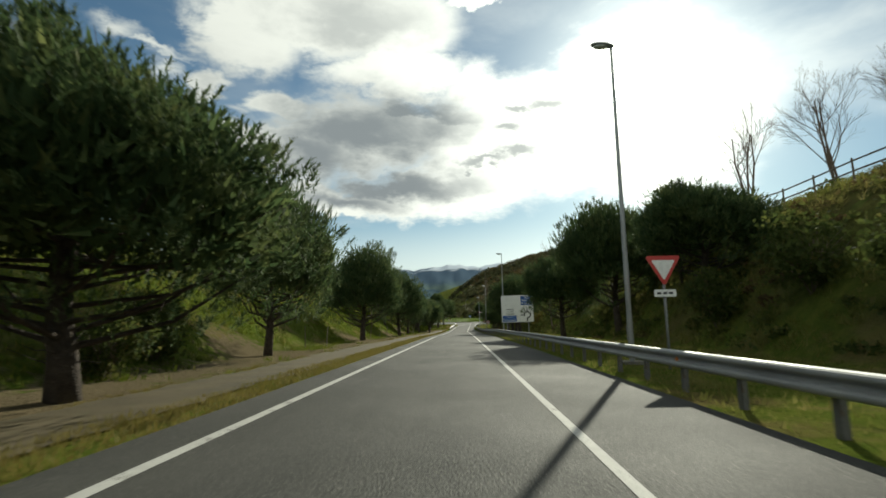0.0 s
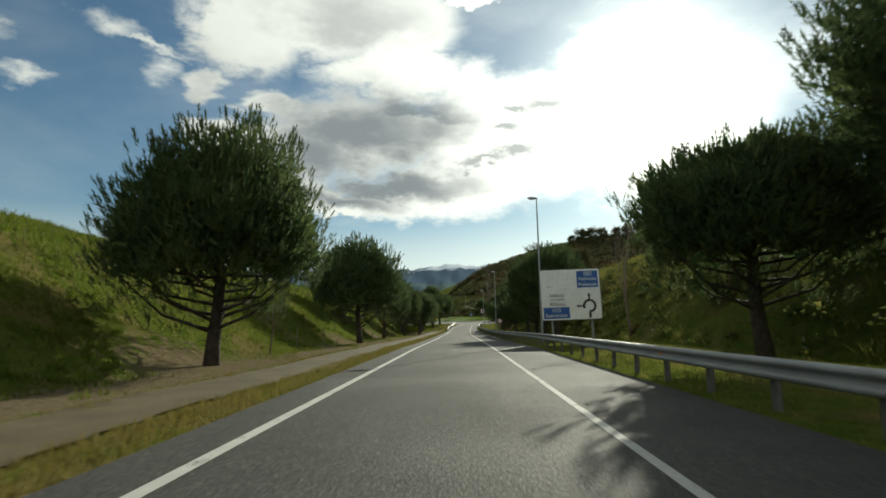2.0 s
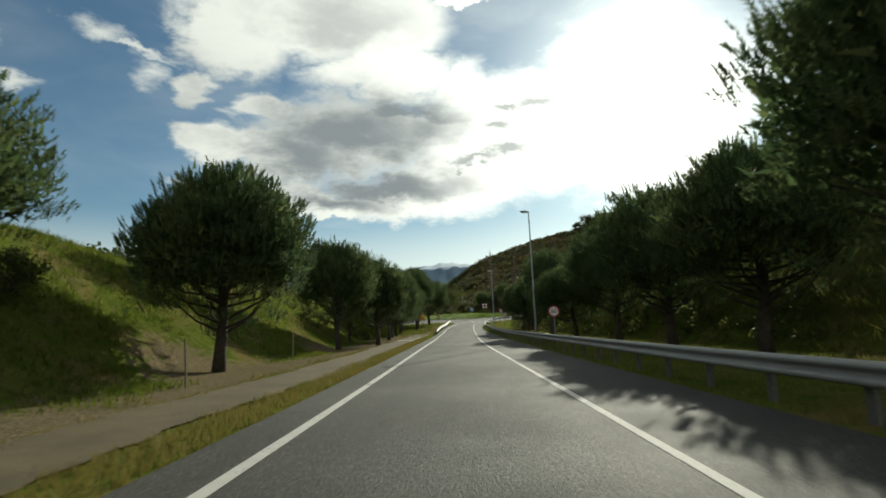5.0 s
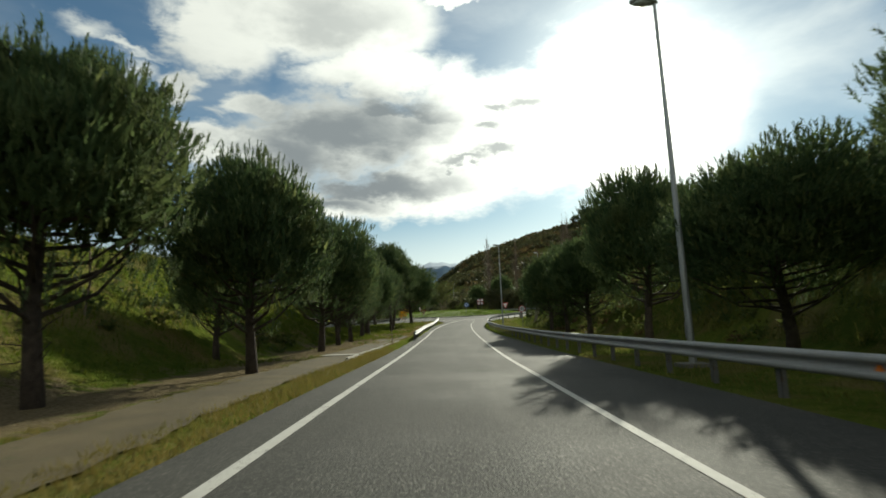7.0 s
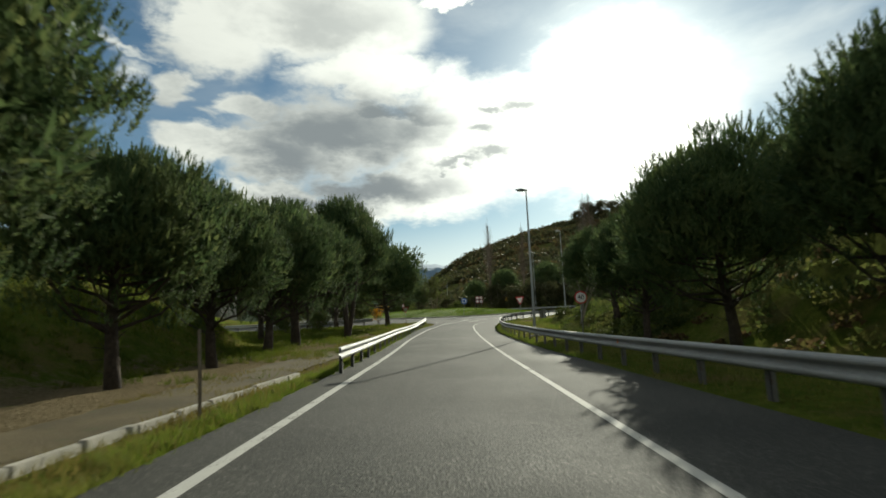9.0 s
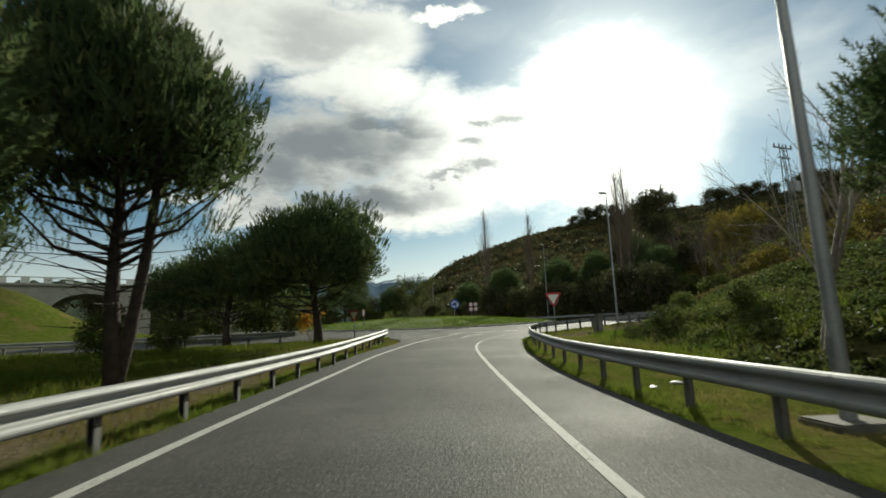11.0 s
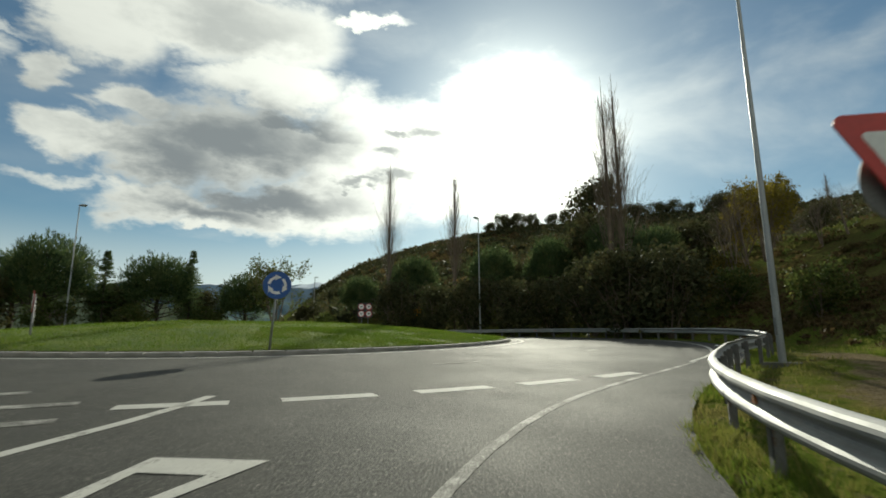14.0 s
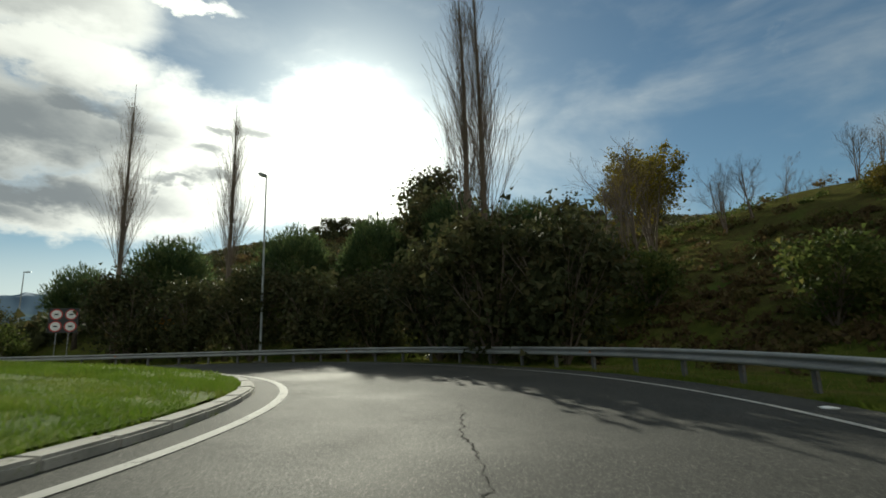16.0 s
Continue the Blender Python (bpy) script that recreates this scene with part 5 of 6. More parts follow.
def bare_master(seed, H, spread, up, stems=1, label="leafless tree with fine spreading twigs", leaves=None, trunk=0.10, depth=3):
    rng = np.random.default_rng(seed)
    top = empty("bare_tree", pose(0, 0, 0), label, "bare tree")
    bm, twigs = bmesh.new(), bmesh.new()
    for s in range(stems):
        w = np.array((rng.normal(0, 0.16) if stems > 1 else 0.04, rng.normal(0, 0.16) if stems > 1 else 0.03, 1.0))
        grow(bm, rng, np.array((rng.normal(0, 0.15) if stems > 1 else 0.0, rng.normal(0, 0.15) if stems > 1 else 0.0, -0.3)), w / np.linalg.norm(w), H * rng.uniform(0.72, 0.8), trunk, depth, up, spread, 6, twigs)
    tips = np.array([v.co[:] for v in twigs.verts])
    bark = M["pale_bark"] if stems == 2 else M["twig"]
    part("trunk", bm, bark, top, smooth=True)
    part("twig_frame", twigs, bark, top)
    if leaves:
        pick = tips[rng.integers(0, len(tips), 700 if leaves == "gold" else 3200)]
        pick = pick[pick[:, 2] > H * 0.22]
        triangles("leaves", leaf_tris(rng, pick + rng.normal(0, 0.16, pick.shape), 0.16 if leaves == "gold" else 0.18), M[leaves], top)
    return top


def poplar_master(seed, H):
    rng = np.random.default_rng(seed)
    top = empty("poplar", pose(0, 0, 0), "tall narrow leafless poplar with upswept twigs", "poplar", "poplars on the hill")
    bm = bmesh.new()
    tube(bm, [(0, 0, -0.5), (0.05, 0, H * 0.3), (-0.05, 0.05, H * 0.65), (0, 0, H)], [0.22, 0.17, 0.10, 0.012], 8, False)
    part("trunk", bm, M["twig"], top, smooth=True)
    bm = bmesh.new()
    for q in range(110):
        f = 0.26 + 0.70 * rng.random()
        a = rng.random() * 6.283
        L = H * (0.34 * (1 - f) + 0.06) * rng.uniform(0.7, 1.1)
        lean = rng.uniform(0.12, 0.34)
        w = np.array((math.cos(a) * lean, math.sin(a) * lean, 1.0))
        grow(bm, rng, np.array((0, 0, H * f * 0.9)), w / np.linalg.norm(w), L, 0.020 * (1.2 - f) + 0.005, 1, 0.10, 0.26, 3)
    part("branch_frame", bm, M["twig"], top)
    return top


POPLARS = [(11.5, 243.3, 25.5, 21), (18.4, 238.2, 23.0, 22), (27.4, 220.0, 25.6, 23), (28.4, 219.9, 26.0, 24), (128.0, 285.7, 46.0, 25)]    # x, y, height of the tip, seed
for x, y, tip, seed in POPLARS:
    t = poplar_master(seed, tip - spot(x, y))
    t.matrix_basis = pose(x, y, spot(x, y), 0, 0, seed * 40)

broad = bare_master(31, 8.5, 0.62, 0.05, 3)
slim = bare_master(32, 7.0, 0.42, 0.06, 1, "slender leafless young tree with thin twigs", trunk=0.06)
birch = bare_master(33, 11.5, 0.45, 0.03, 2, "pale-barked leafless tree beside the guard rail", trunk=0.12)
autumn = bare_master(34, 8.0, 0.55, 0.05, 4, "half-bare tree with yellowing autumn leaves on the hillside", "ochre", 0.09)
dull = bare_master(36, 8.0, 0.55, 0.05, 4, "half-bare tree with dull olive leaves beyond the island", "shrub", 0.09)
golden = bare_master(35, 3.6, 0.6, 0.05, 3, "small tree with golden autumn leaves under the pine", "gold", 0.05)
BARE = [(broad, 20.8, 37.0, 1.0, 0), (broad, 22.5, 31.0, 0.9, 80), (broad, 24.0, 27.0, 0.8, 150), (broad, 21.5, 22.0, 0.8, 220), (slim, 21.0, 76.0, 0.6, 40), (slim, 21.5, 84.0, 0.6, 100), (broad, -22.0, 49.5, 0.5, 10), (broad, 47.0, 244.0, 1.0, 60), (broad, 72.0, 232.0, 0.9, 0), (broad, 78.0, 226.0, 0.9, 90), (broad, 66.0, 238.0, 0.6, 120), (broad, 62.0, 240.0, 0.6, 30),
        (slim, 20.5, 70.0, 0.8, 0), (slim, 20.0, 79.0, 0.75, 50), (slim, 22.0, 66.0, 0.7, 90), (broad, -30.6, 92.5, 0.74, 20), (slim, -27.8, 92.5, 1.0, 70), (slim, 64.0, 236.0, 0.8, 110), (slim, -9.85, 55.7, 0.85, 0), (slim, -13.5, 118.0, 0.8, 0), (slim, 21.0, 90.0, 0.8, 10), (slim, 22.0, 96.0, 0.8, 130),
        (slim, 11.6, 67.5, 1.75, 120), (birch, 9.5, 162.3, 0.74, 20), (broad, 38.0, 218.9, 1.05, 0), (broad, 40.2, 219.6, 0.95, 90), (broad, 44.4, 216.2, 0.55, 10), (broad, 46.2, 215.4, 0.5, 70), (slim, 48.2, 214.0, 0.5, 30), (broad, 52.0, 211.4, 0.45, 200), (broad, 53.6, 210.6, 0.5, 250), (broad, 61.0, 285.0, 0.9, 20), (broad, 70.0, 286.0, 0.8, 120),
        (autumn, 43.3, 220.8, 1.0, 0), (autumn, 48.2, 224.6, 0.86, 70), (autumn, 45.8, 222.8, 0.92, 200), (autumn, 50.5, 226.4, 0.9, 310), (slim, 58.0, 222.0, 0.8, 0), (slim, 61.0, 220.0, 0.7, 60), (broad, 64.0, 218.0, 0.55, 30), (broad, 44.0, 206.0, 0.55, 140), (broad, 49.0, 208.0, 0.5, 210), (autumn, 42.4, 222.4, 0.7, 30), (golden, -8.0, 188.0, 0.68, 0), (golden, 15.5, 247.0, 0.8, 30), (dull, -1.5, 246.0, 1.2, 140)]
placed = set()
for ob, x, y, s, turn in BARE:
    m = pose(x, y, spot(x, y), 0, 0, turn)
    if ob.name not in placed:
        placed.add(ob.name)
        t = ob
    else:
        t = copy_thing(ob, m)
    t.matrix_basis = m @ Matrix.Diagonal((s, s, s, 1))


def bush_master(name, seed, R, H, mat, n, leaf, label, category="bush"):
    """A leafy round shrub or small broad tree of many leaf clumps."""
    rng = np.random.default_rng(seed)
    top = empty(name, pose(0, 0, 0), label, category)
    bm = bmesh.new()
    for k in range(7):
        a = k * 0.9 + rng.random()
        w = np.array((math.cos(a) * 0.45, math.sin(a) * 0.45, 1.0))
        grow(bm, rng, np.array((0, 0, -0.2)), w / np.linalg.norm(w), H * 0.75, 0.05 * H / 4, 1, 0.03, 0.5, 4)
    part("stem_frame", bm, M["twig"], top)
    hubs = rng.standard_normal((34, 3))
    hubs /= np.linalg.norm(hubs, axis=1)[:, None]
    hubs = hubs * (0.45 + 0.5 * rng.random((34, 1))) * np.array((R, R, H / 2)) + np.array((0, 0, H * 0.53))
    c = hubs[rng.integers(0, 34, n)] + rng.standard_normal((n, 3)) * np.array((R, R, H / 2)) * 0.17
    c = c[c[:, 2] > 0.05]
    triangles("leaves", leaf_tris(rng, c, leaf), M[mat], top)
    return top


oak = bush_master("oak_tree", 41, 3.6, 8.5, "holm", 4600, 0.35, "dark evergreen oak with a full rounded crown", "oak tree")
laurel = bush_master("bush", 42, 1.8, 3.0, "shrub", 2600, 0.17, "dense green bush on the bank")
rust = bush_master("bush", 43, 2.0, 3.0, "olive", 2400, 0.17, "yellow-brown autumn bush on the bank")
BUSHES = [(oak, 57.5, 275.5, 1.55, 70), (oak, 12.4, 240.8, 0.75, 20), (oak, 16.4, 238.6, 0.7, 240), (oak, 19.6, 235.2, 0.75, 110), (oak, 22.8, 232.0, 0.7, 300), (oak, 29.6, 226.5, 0.8, 20), (oak, 31.2, 219.0, 0.75, 200), (oak, 27.0, 231.5, 0.7, 100), (laurel, -16, 243, 1.2, 0), (laurel, -22, 240, 1.3, 60), (laurel, -29, 236, 1.4, 120), (laurel, -36, 230, 1.4, 10), (laurel, -9, 246, 1.2, 80), (oak, 36.0, 236.5, 1.15, 0), (oak, 41.0, 240.0, 0.8, 60), (oak, 29.0, 246.0, 0.7, 120), (oak, 48.0, 262.0, 0.8, 200), (oak, 56.0, 268.0, 0.8, 10), (oak, 64.0, 258.0, 0.75, 90), (oak, 40.0, 226.0, 0.7, 30), (oak, 104.0, 470.0, 1.75, 220), (oak, 113.0, 468.0, 1.6, 40), (oak, 121.0, 466.0, 1.35, 300), (oak, 97.0, 473.0, 1.1, 70), (oak, 140.0, 456.0, 1.7, 10), (oak, 132.0, 462.0, 1.2, 80), (oak, 149.0, 452.0, 1.9, 60), (oak, 168.0, 437.0, 1.75, 130), (oak, 174.0, 434.0, 1.5, 300), (oak, 181.0, 430.0, 1.55, 200), (oak, 188.0, 425.0, 1.45, 20), (oak, 194.0, 421.0, 1.0, 90), (oak, 200.0, 411.0, 1.6, 170), (oak, 205.0, 407.0, 1.9, 240), (oak, 210.0, 402.0, 1.7, 310),
          (oak, 215.0, 398.0, 1.45, 40), (oak, 221.0, 393.0, 1.5, 110), (oak, 226.0, 388.0, 1.25, 180),
          (laurel, -17.0, 195.5, 1.5, 0), (oak, -54.0, 240.0, 1.0, 0), (oak, -48.0, 244.0, 1.0, 80), (oak, -61.0, 236.0, 1.0, 160), (laurel, -20.5, 196.5, 1.2, 40), (laurel, -14.2, 197.0, 1.4, 110), (oak, -19.5, 248.0, 0.75, 0), (oak, -10.0, 250.5, 0.7, 60), (oak, -30.0, 243.0, 0.8, 130), (oak, -36.0, 238.0, 0.8, 190), (laurel, -12.0, 197.5, 1.2, 200), (laurel, -13.0, 178.6, 0.6, 30), (laurel, -16.5, 178.4, 0.7, 100), (laurel, -9.6, 14.0, 0.6, 20), (laurel, -10.4, 17.5, 0.75, 140), (oak, -22.0, 200.0, 0.7, 50),
          (laurel, 11.0, 173.0, 0.4, 20), (laurel, 12.0, 169.0, 0.4, 90), (laurel, 13.8, 177.0, 0.34, 160),
          (oak, 26.6, 217.2, 0.8, 0), (oak, 27.2, 223.0, 0.8, 90), (oak, 28.4, 214.6, 0.8, 170), (oak, 76.0, 262.0, 0.9, 270), (oak, -14.0, 262.0, 0.8, 0), (oak, 2.0, 256.0, 0.6, 40), (oak, -20.0, 250.0, 0.8, 130), (oak, 84, 250, 0.9, 20),
          (laurel, 15.0, 179.5, 0.34, 0), (laurel, 16.4, 182.0, 0.34, 70), (laurel, 14.0, 160.0, 0.9, 140), (laurel, 13.0, 154.0, 0.9, 200), (laurel, 20.5, 190.0, 0.4, 30), (laurel, 25.8, 197.0, 0.45, 100), (laurel, 32.0, 206.0, 1.0, 170), (laurel, 33.5, 214.0, 1.0, 240), (laurel, 13.2, 20.0, 1.0, 60), (laurel, 12.8, 14.0, 0.9, 0), (laurel, -11.0, 17.0, 0.6, 0), (laurel, -13.5, 88.0, 0.5, 10), (laurel, 12.2, 25.5, 0.9, 100), (laurel, 13, 57, 0.8, 0), (laurel, 24.0, 243.0, 1.2, 0), (laurel, 17.5, 245.0, 1.1, 80), (laurel, 4.0, 251.0, 1.1, 160),
          (rust, 28.0, 190.0, 0.5, 60), (rust, 31.0, 196.0, 0.6, 120), (rust, 35.0, 200.0, 1.2, 180), (rust, 33.0, 190.0, 1.2, 240), (rust, 12.4, 87.0, 0.6, 20), (rust, 38, 220, 1.0, 0), (rust, 42.0, 196.0, 1.2, 30), (rust, 46.0, 208.0, 0.6, 90)]
placed = set()
for ob, x, y, s, turn in BUSHES:
    m = pose(x, y, spot(x, y) - (2.2 * s if y > 380 else 0.0), 0, 0, turn)
    if ob.name not in placed:
        placed.add(ob.name)
        t = ob
    else:
        t = copy_thing(ob, m)
    t.matrix_basis = m @ Matrix.Diagonal((s, s, s, 1))


# ---- brush, grass ----
def outside_distance(x, y):
    return np.where(inside(x, y, VALLEY), -to_path(x, y, VALLEY + VALLEY[:1]), to_path(x, y, VALLEY + VALLEY[:1]))


def brush(name, seed, count, region, mat, leaf, per, size, label, keep):
    rng = np.random.default_rng(seed)
    x = rng.uniform(region[0], region[1], count)
    y = rng.uniform(region[2], region[3], count)
    ok = keep(x, y)
    x, y = x[ok], y[ok]
    z = height(x, y)
    s = size * (0.5 + rng.random(len(x)))
    c = np.repeat(np.stack([x, y, z], -1), per, 0)
    s = np.repeat(s, per)[:, None]
    v = rng.standard_normal((len(c), 3))
    v /= np.linalg.norm(v, axis=1)[:, None]
    v[:, 2] = np.abs(v[:, 2])
    c = c + v * s * (0.35 + 0.65 * rng.random((len(c), 1))) * np.array((1.0, 1.0, 0.75))
    ob = triangles(name, leaf_tris(rng, c, leaf), M[mat])
    return tagged(ob, label, "undergrowth", kind="stuff")


def right_bank(x, y):
    d = outside_distance(x, y)
    return (d > 0.3) & (x > 5) & ~near_bank(x, y) & (wave(x, y, 4.0, 5) > np.where((x > 18) & (y > 180) & (y < 216), 0.15, -0.35)) & (((x - 29) / 7) ** 2 + ((y - 253) / 4) ** 2 > 1)


def near_bank(x, y):
    return (x < 22) & (y > 148) & (y < 194)


def right_gaps(x, y):
    d = outside_distance(x, y)
    return (d > -0.6) & (x > 5) & ~near_bank(x, y) & (wave(x, y, 4.0, 5) < np.where(y < 130, -0.25, 0.25)) & (((x - 29) / 7) ** 2 + ((y - 253) / 4) ** 2 > 1)


brush("hillside_brush", 51, 5200, (9, 60, -10, 262), "shrub", 0.17, 62, 0.75, "green brambles and shrubs over the banks", right_bank)
brush("bracken", 52, 5200, (9, 60, -10, 262), "bracken", 0.17, 48, 0.55, "brown dry bracken over the banks", right_gaps)
brush("ivy_bank", 57, 2300, (8.5, 22, 148, 194), "ivy", 0.11, 84, 0.46, "dark ivy and brambles over the bank behind the guard rail", lambda x, y: near_bank(x, y) & (outside_distance(x, y) > -0.5))
brush("hill_woods", 53, 6200, (-10, 290, 250, 520), "holm", 1.1, 42, 3.1, "dark scrub woodland on the far hill", lambda x, y: (outside_distance(x, y) > 4) & (wave(x, y, 14.0, 6) > -0.3))
brush("hill_woods", 54, 3600, (10, 300, 180, 500), "bracken", 1.0, 36, 2.6, "brown scrub on the far hill", lambda x, y: (outside_distance(x, y) > 4) & (np.hypot(x - 8, y - 200) > 75) & (wave(x, y, 14.0, 6) < 0.3))
brush("bracken", 59, 1900, (15, 44, 178, 214), "bracken", 0.17, 46, 0.5, "brown dry bracken over the slope beside the roundabout", lambda x, y: (outside_distance(x, y) > 0.6) & (wave(x, y, 3.1, 33) > -0.45))


def along_crest(x, y):
    away, turn = np.hypot(x - 8.0, y - 200.0), np.degrees(np.arctan2(x - 8.0, y - 200.0))
    return (away > 276) & (away < 298) & (turn > 20) & (turn < 58) & (wave(x, y, 11.0, 21) > 0.05)


brush("crest_woods", 58, 900, (60, 285, 320, 500), "holm", 1.3, 150, 3.4, "line of dark trees along the crest of the far hill", along_crest)
brush("left_scrub", 55, 260, (-22, -10.5, 100, 166), "shrub", 0.22, 50, 0.7, "low green scrub under the pines", lambda x, y: (outside_distance(x, y) > 0.2) & (wave(x, y, 6.0, 7) > 0.1))


def grass(name, seed, count, region, mat, h, w, label, keep, lift=None):
    rng = np.random.default_rng(seed)
    x, y = rng.uniform(region[0], region[1], count), rng.uniform(region[2], region[3], count)
    ok = keep(x, y)
    x, y = x[ok], y[ok]
    z = (height(x, y) if lift is None else lift(x, y)) - 0.02
    n = len(x)
    a = rng.random(n) * 6.283
    side = np.stack([np.cos(a), np.sin(a), np.zeros(n)], -1)
    hh = h * (0.5 + rng.random(n)) * (0.7 + 0.6 * np.clip(wave(x, y, 1.1, 8) + 0.5, 0, 1))
    tip = np.stack([rng.normal(0, 0.35, n) * hh, rng.normal(0, 0.35, n) * hh, hh], -1)
    b = np.stack([x, y, z], -1)
    ob = triangles(name, np.stack([b - side * w / 2, b + side * w / 2, b + tip], 1), M[mat])
    return tagged(ob, label, "grass", kind="stuff")


grass("verge_grass", 61, 60000, (-4.95, -3.5, -2, 137), "dry_grass", 0.13, 0.022, "dry yellow-green grass between the path and the road", lambda x, y: (paved(x, y) > 0.02) & (np.abs(x + 4.35 + 0.15 * wave(x, y, 1.6, 9)) < 0.62))
grass("bank_grass", 62, 70000, (-16, -6.6, 0, 170), "grass", 0.17, 0.04, "green grass on the verge and bank", lambda x, y: (needle_bed(x, y) < 0.35) & (wave(x, y, 2.2, 10) > -0.2) & ((x < -8.6 + 0.9 * wave(x, y, 2.6, 26)) | (wave(x, y, 0.9, 27) > 0.55)))
grass("bank_grass", 63, 46000, (-30, -13, 10, 170), "grass", 0.24, 0.07, "green grass over the crest of the bank", lambda x, y: (outside_distance(x, y) > 2))
grass("rail_grass", 64, 62000, (3.7, 11.0, 0, 150), "verge_mix", 0.11, 0.03, "green and dry grass behind the guard rail", lambda x, y: (paved(x, y) > 0.1) & (x > np.interp(y, RAIL_Y, RAIL_X) - 0.25))
grass("rail_turf", 69, 150000, (4.0, 16.0, 142, 194), "verge_mix", 0.075, 0.016, "short olive turf behind the guard rail", lambda x, y: (paved(x, y) > 0.05) & (outside_distance(x, y) < 1.0) & (sandy(x, y) < 0.4) & (wave(x, y, 1.5, 17) > -0.5))
grass("rail_grass", 65, 24000, (8, 34, 180, 245), "verge_mix", 0.13, 0.035, "tufty grass round the outer edge of the roundabout", lambda x, y: (sandy(x, y) < 0.3) & (paved(x, y) > 0.1) & (outside_distance(x, y) < 2.5))
grass("rail_verge", 66, 26000, (-6.5, -2.4, 135, 190), "dry_grass", 0.12, 0.025, "dry grass along the guard rail", lambda x, y: (paved(x, y) > 0.08) & (wave(x, y, 1.2, 23) > -0.1))
grass("left_grass", 67, 40000, (-45, -4, 150, 186), "grass", 0.2, 0.06, "green grass on the flat beside the side road", lambda x, y: (paved(x, y) > 0.3) & ((x < -8.5) | (y > 176)) & (wave(x, y, 2.4, 24) > -0.35))


def tufts(name, seed, count, region, mat, size, per, label, keep, w=0.014):
    """Tufts of fine blades that fan out from a root."""
    rng = np.random.default_rng(seed)
    x, y = rng.uniform(region[0], region[1], count), rng.uniform(region[2], region[3], count)
    ok = keep(x, y)
    x, y = x[ok], y[ok]
    s = np.repeat(size * (0.4 + 0.9 * rng.random(len(x))), per)
    b = np.repeat(np.stack([x, y, height(x, y) - 0.02], -1), per, 0)
    n = len(b)
    b[:, :2] += rng.normal(0, 0.3, (n, 2)) * s[:, None]
    a = rng.random(n) * 6.283
    side = np.stack([np.cos(a), np.sin(a), np.zeros(n)], -1)
    tip = np.stack([rng.normal(0, 0.45, n) * s, rng.normal(0, 0.45, n) * s, s * (0.5 + 0.6 * rng.random(n))], -1)
    ob = triangles(name, np.stack([b - side * w / 2, b + side * w / 2, b + tip], 1), M[mat])
    return tagged(ob, label, "weeds", kind="stuff")


tufts("edge_weeds", 81, 100000, (3.4, 27, 140, 212), "weeds", 0.15, 16, "bright green weeds along the edge of the asphalt", lambda x, y: (paved(x, y) > 0.0) & (paved(x, y) < 0.75) & (x > 0) & (wave(x, y, 0.9, 12) > -0.35))
tufts("edge_weeds", 82, 14000, (-4.6, -2.2, 128, 188), "weeds", 0.18, 20, "green weeds along the foot of the guard rail", lambda x, y: (paved(x, y) > 0.0) & (paved(x, y) < 0.6) & (wave(x, y, 0.9, 13) > -0.2))
tufts("path_weeds", 84, 9000, (-7.6, -4.2, -2, 140), "dry_grass", 0.13, 16, "dry tufts along the edges of the path", lambda x, y: (np.abs(np.abs(x + 5.75) - 1.05) < 0.28) & (wave(x, y, 0.8, 15) > -0.3), 0.012)
tufts("bank_tussocks", 85, 7500, (9.5, 24, -2, 132), "verge_mix", 0.48, 16, "olive grass tussocks over the steep bank", lambda x, y: (outside_distance(x, y) > 0.2) & (wave(x, y, 2.6, 16) > -0.45), 0.035)
tufts("bank_tussocks", 86, 15000, (8.5, 24, 158, 198), "weeds", 0.34, 14, "olive grass tussocks at the foot of the bank", lambda x, y: (sandy(x, y) < 0.3) & (paved(x, y) > 1.2) & (outside_distance(x, y) > -2.4) & (outside_distance(x, y) < 4.0) & (wave(x, y, 1.9, 19) > -0.25), 0.024)
tufts("bank_tussocks", 87, 9000, (-24, -7.4, 2, 112), "grass", 0.30, 14, "uneven green tussocks over the grassy bank", lambda x, y: (needle_bed(x, y) < 0.35) & (wave(x, y, 2.1, 22) > -0.1) & (x < -9.2 + 0.9 * wave(x, y, 2.6, 26)), 0.03)
tufts("hummock_grass", 83, 2600, (-18, -5, 138, 182), "grass", 0.34, 22, "uneven hummocks of grass under the pines", lambda x, y: (paved(x, y) > 0.8) & (wave(x, y, 1.7, 14) > 0.0), 0.022)


def island_top(x, y):
    r = np.hypot(x - CX, y - CY)
    return level(y) + 0.14 + ISLAND * (1 - (r / R_KERB) ** 2) + 0.05 * wave(x, y, 1.7, 3) * (r < R_KERB - 0.8)


grass("island_grass", 68, 150000, (-16, 16, 198, 230), "lawn", 0.085, 0.026, "short green grass over the island", lambda x, y: np.hypot(x - CX, y - CY) < R_KERB - 0.31, island_top)
grass("island_grass", 70, 190000, (2, 15.5, 198.5, 214), "lawn", 0.07, 0.014, "fine short grass beside the kerb of the island", lambda x, y: (np.hypot(x - CX, y - CY) < R_KERB - 0.24) & (np.hypot(x - CX, y - CY) > R_KERB - 6.5) & (wave(x, y, 0.7, 18) > -0.45), island_top)


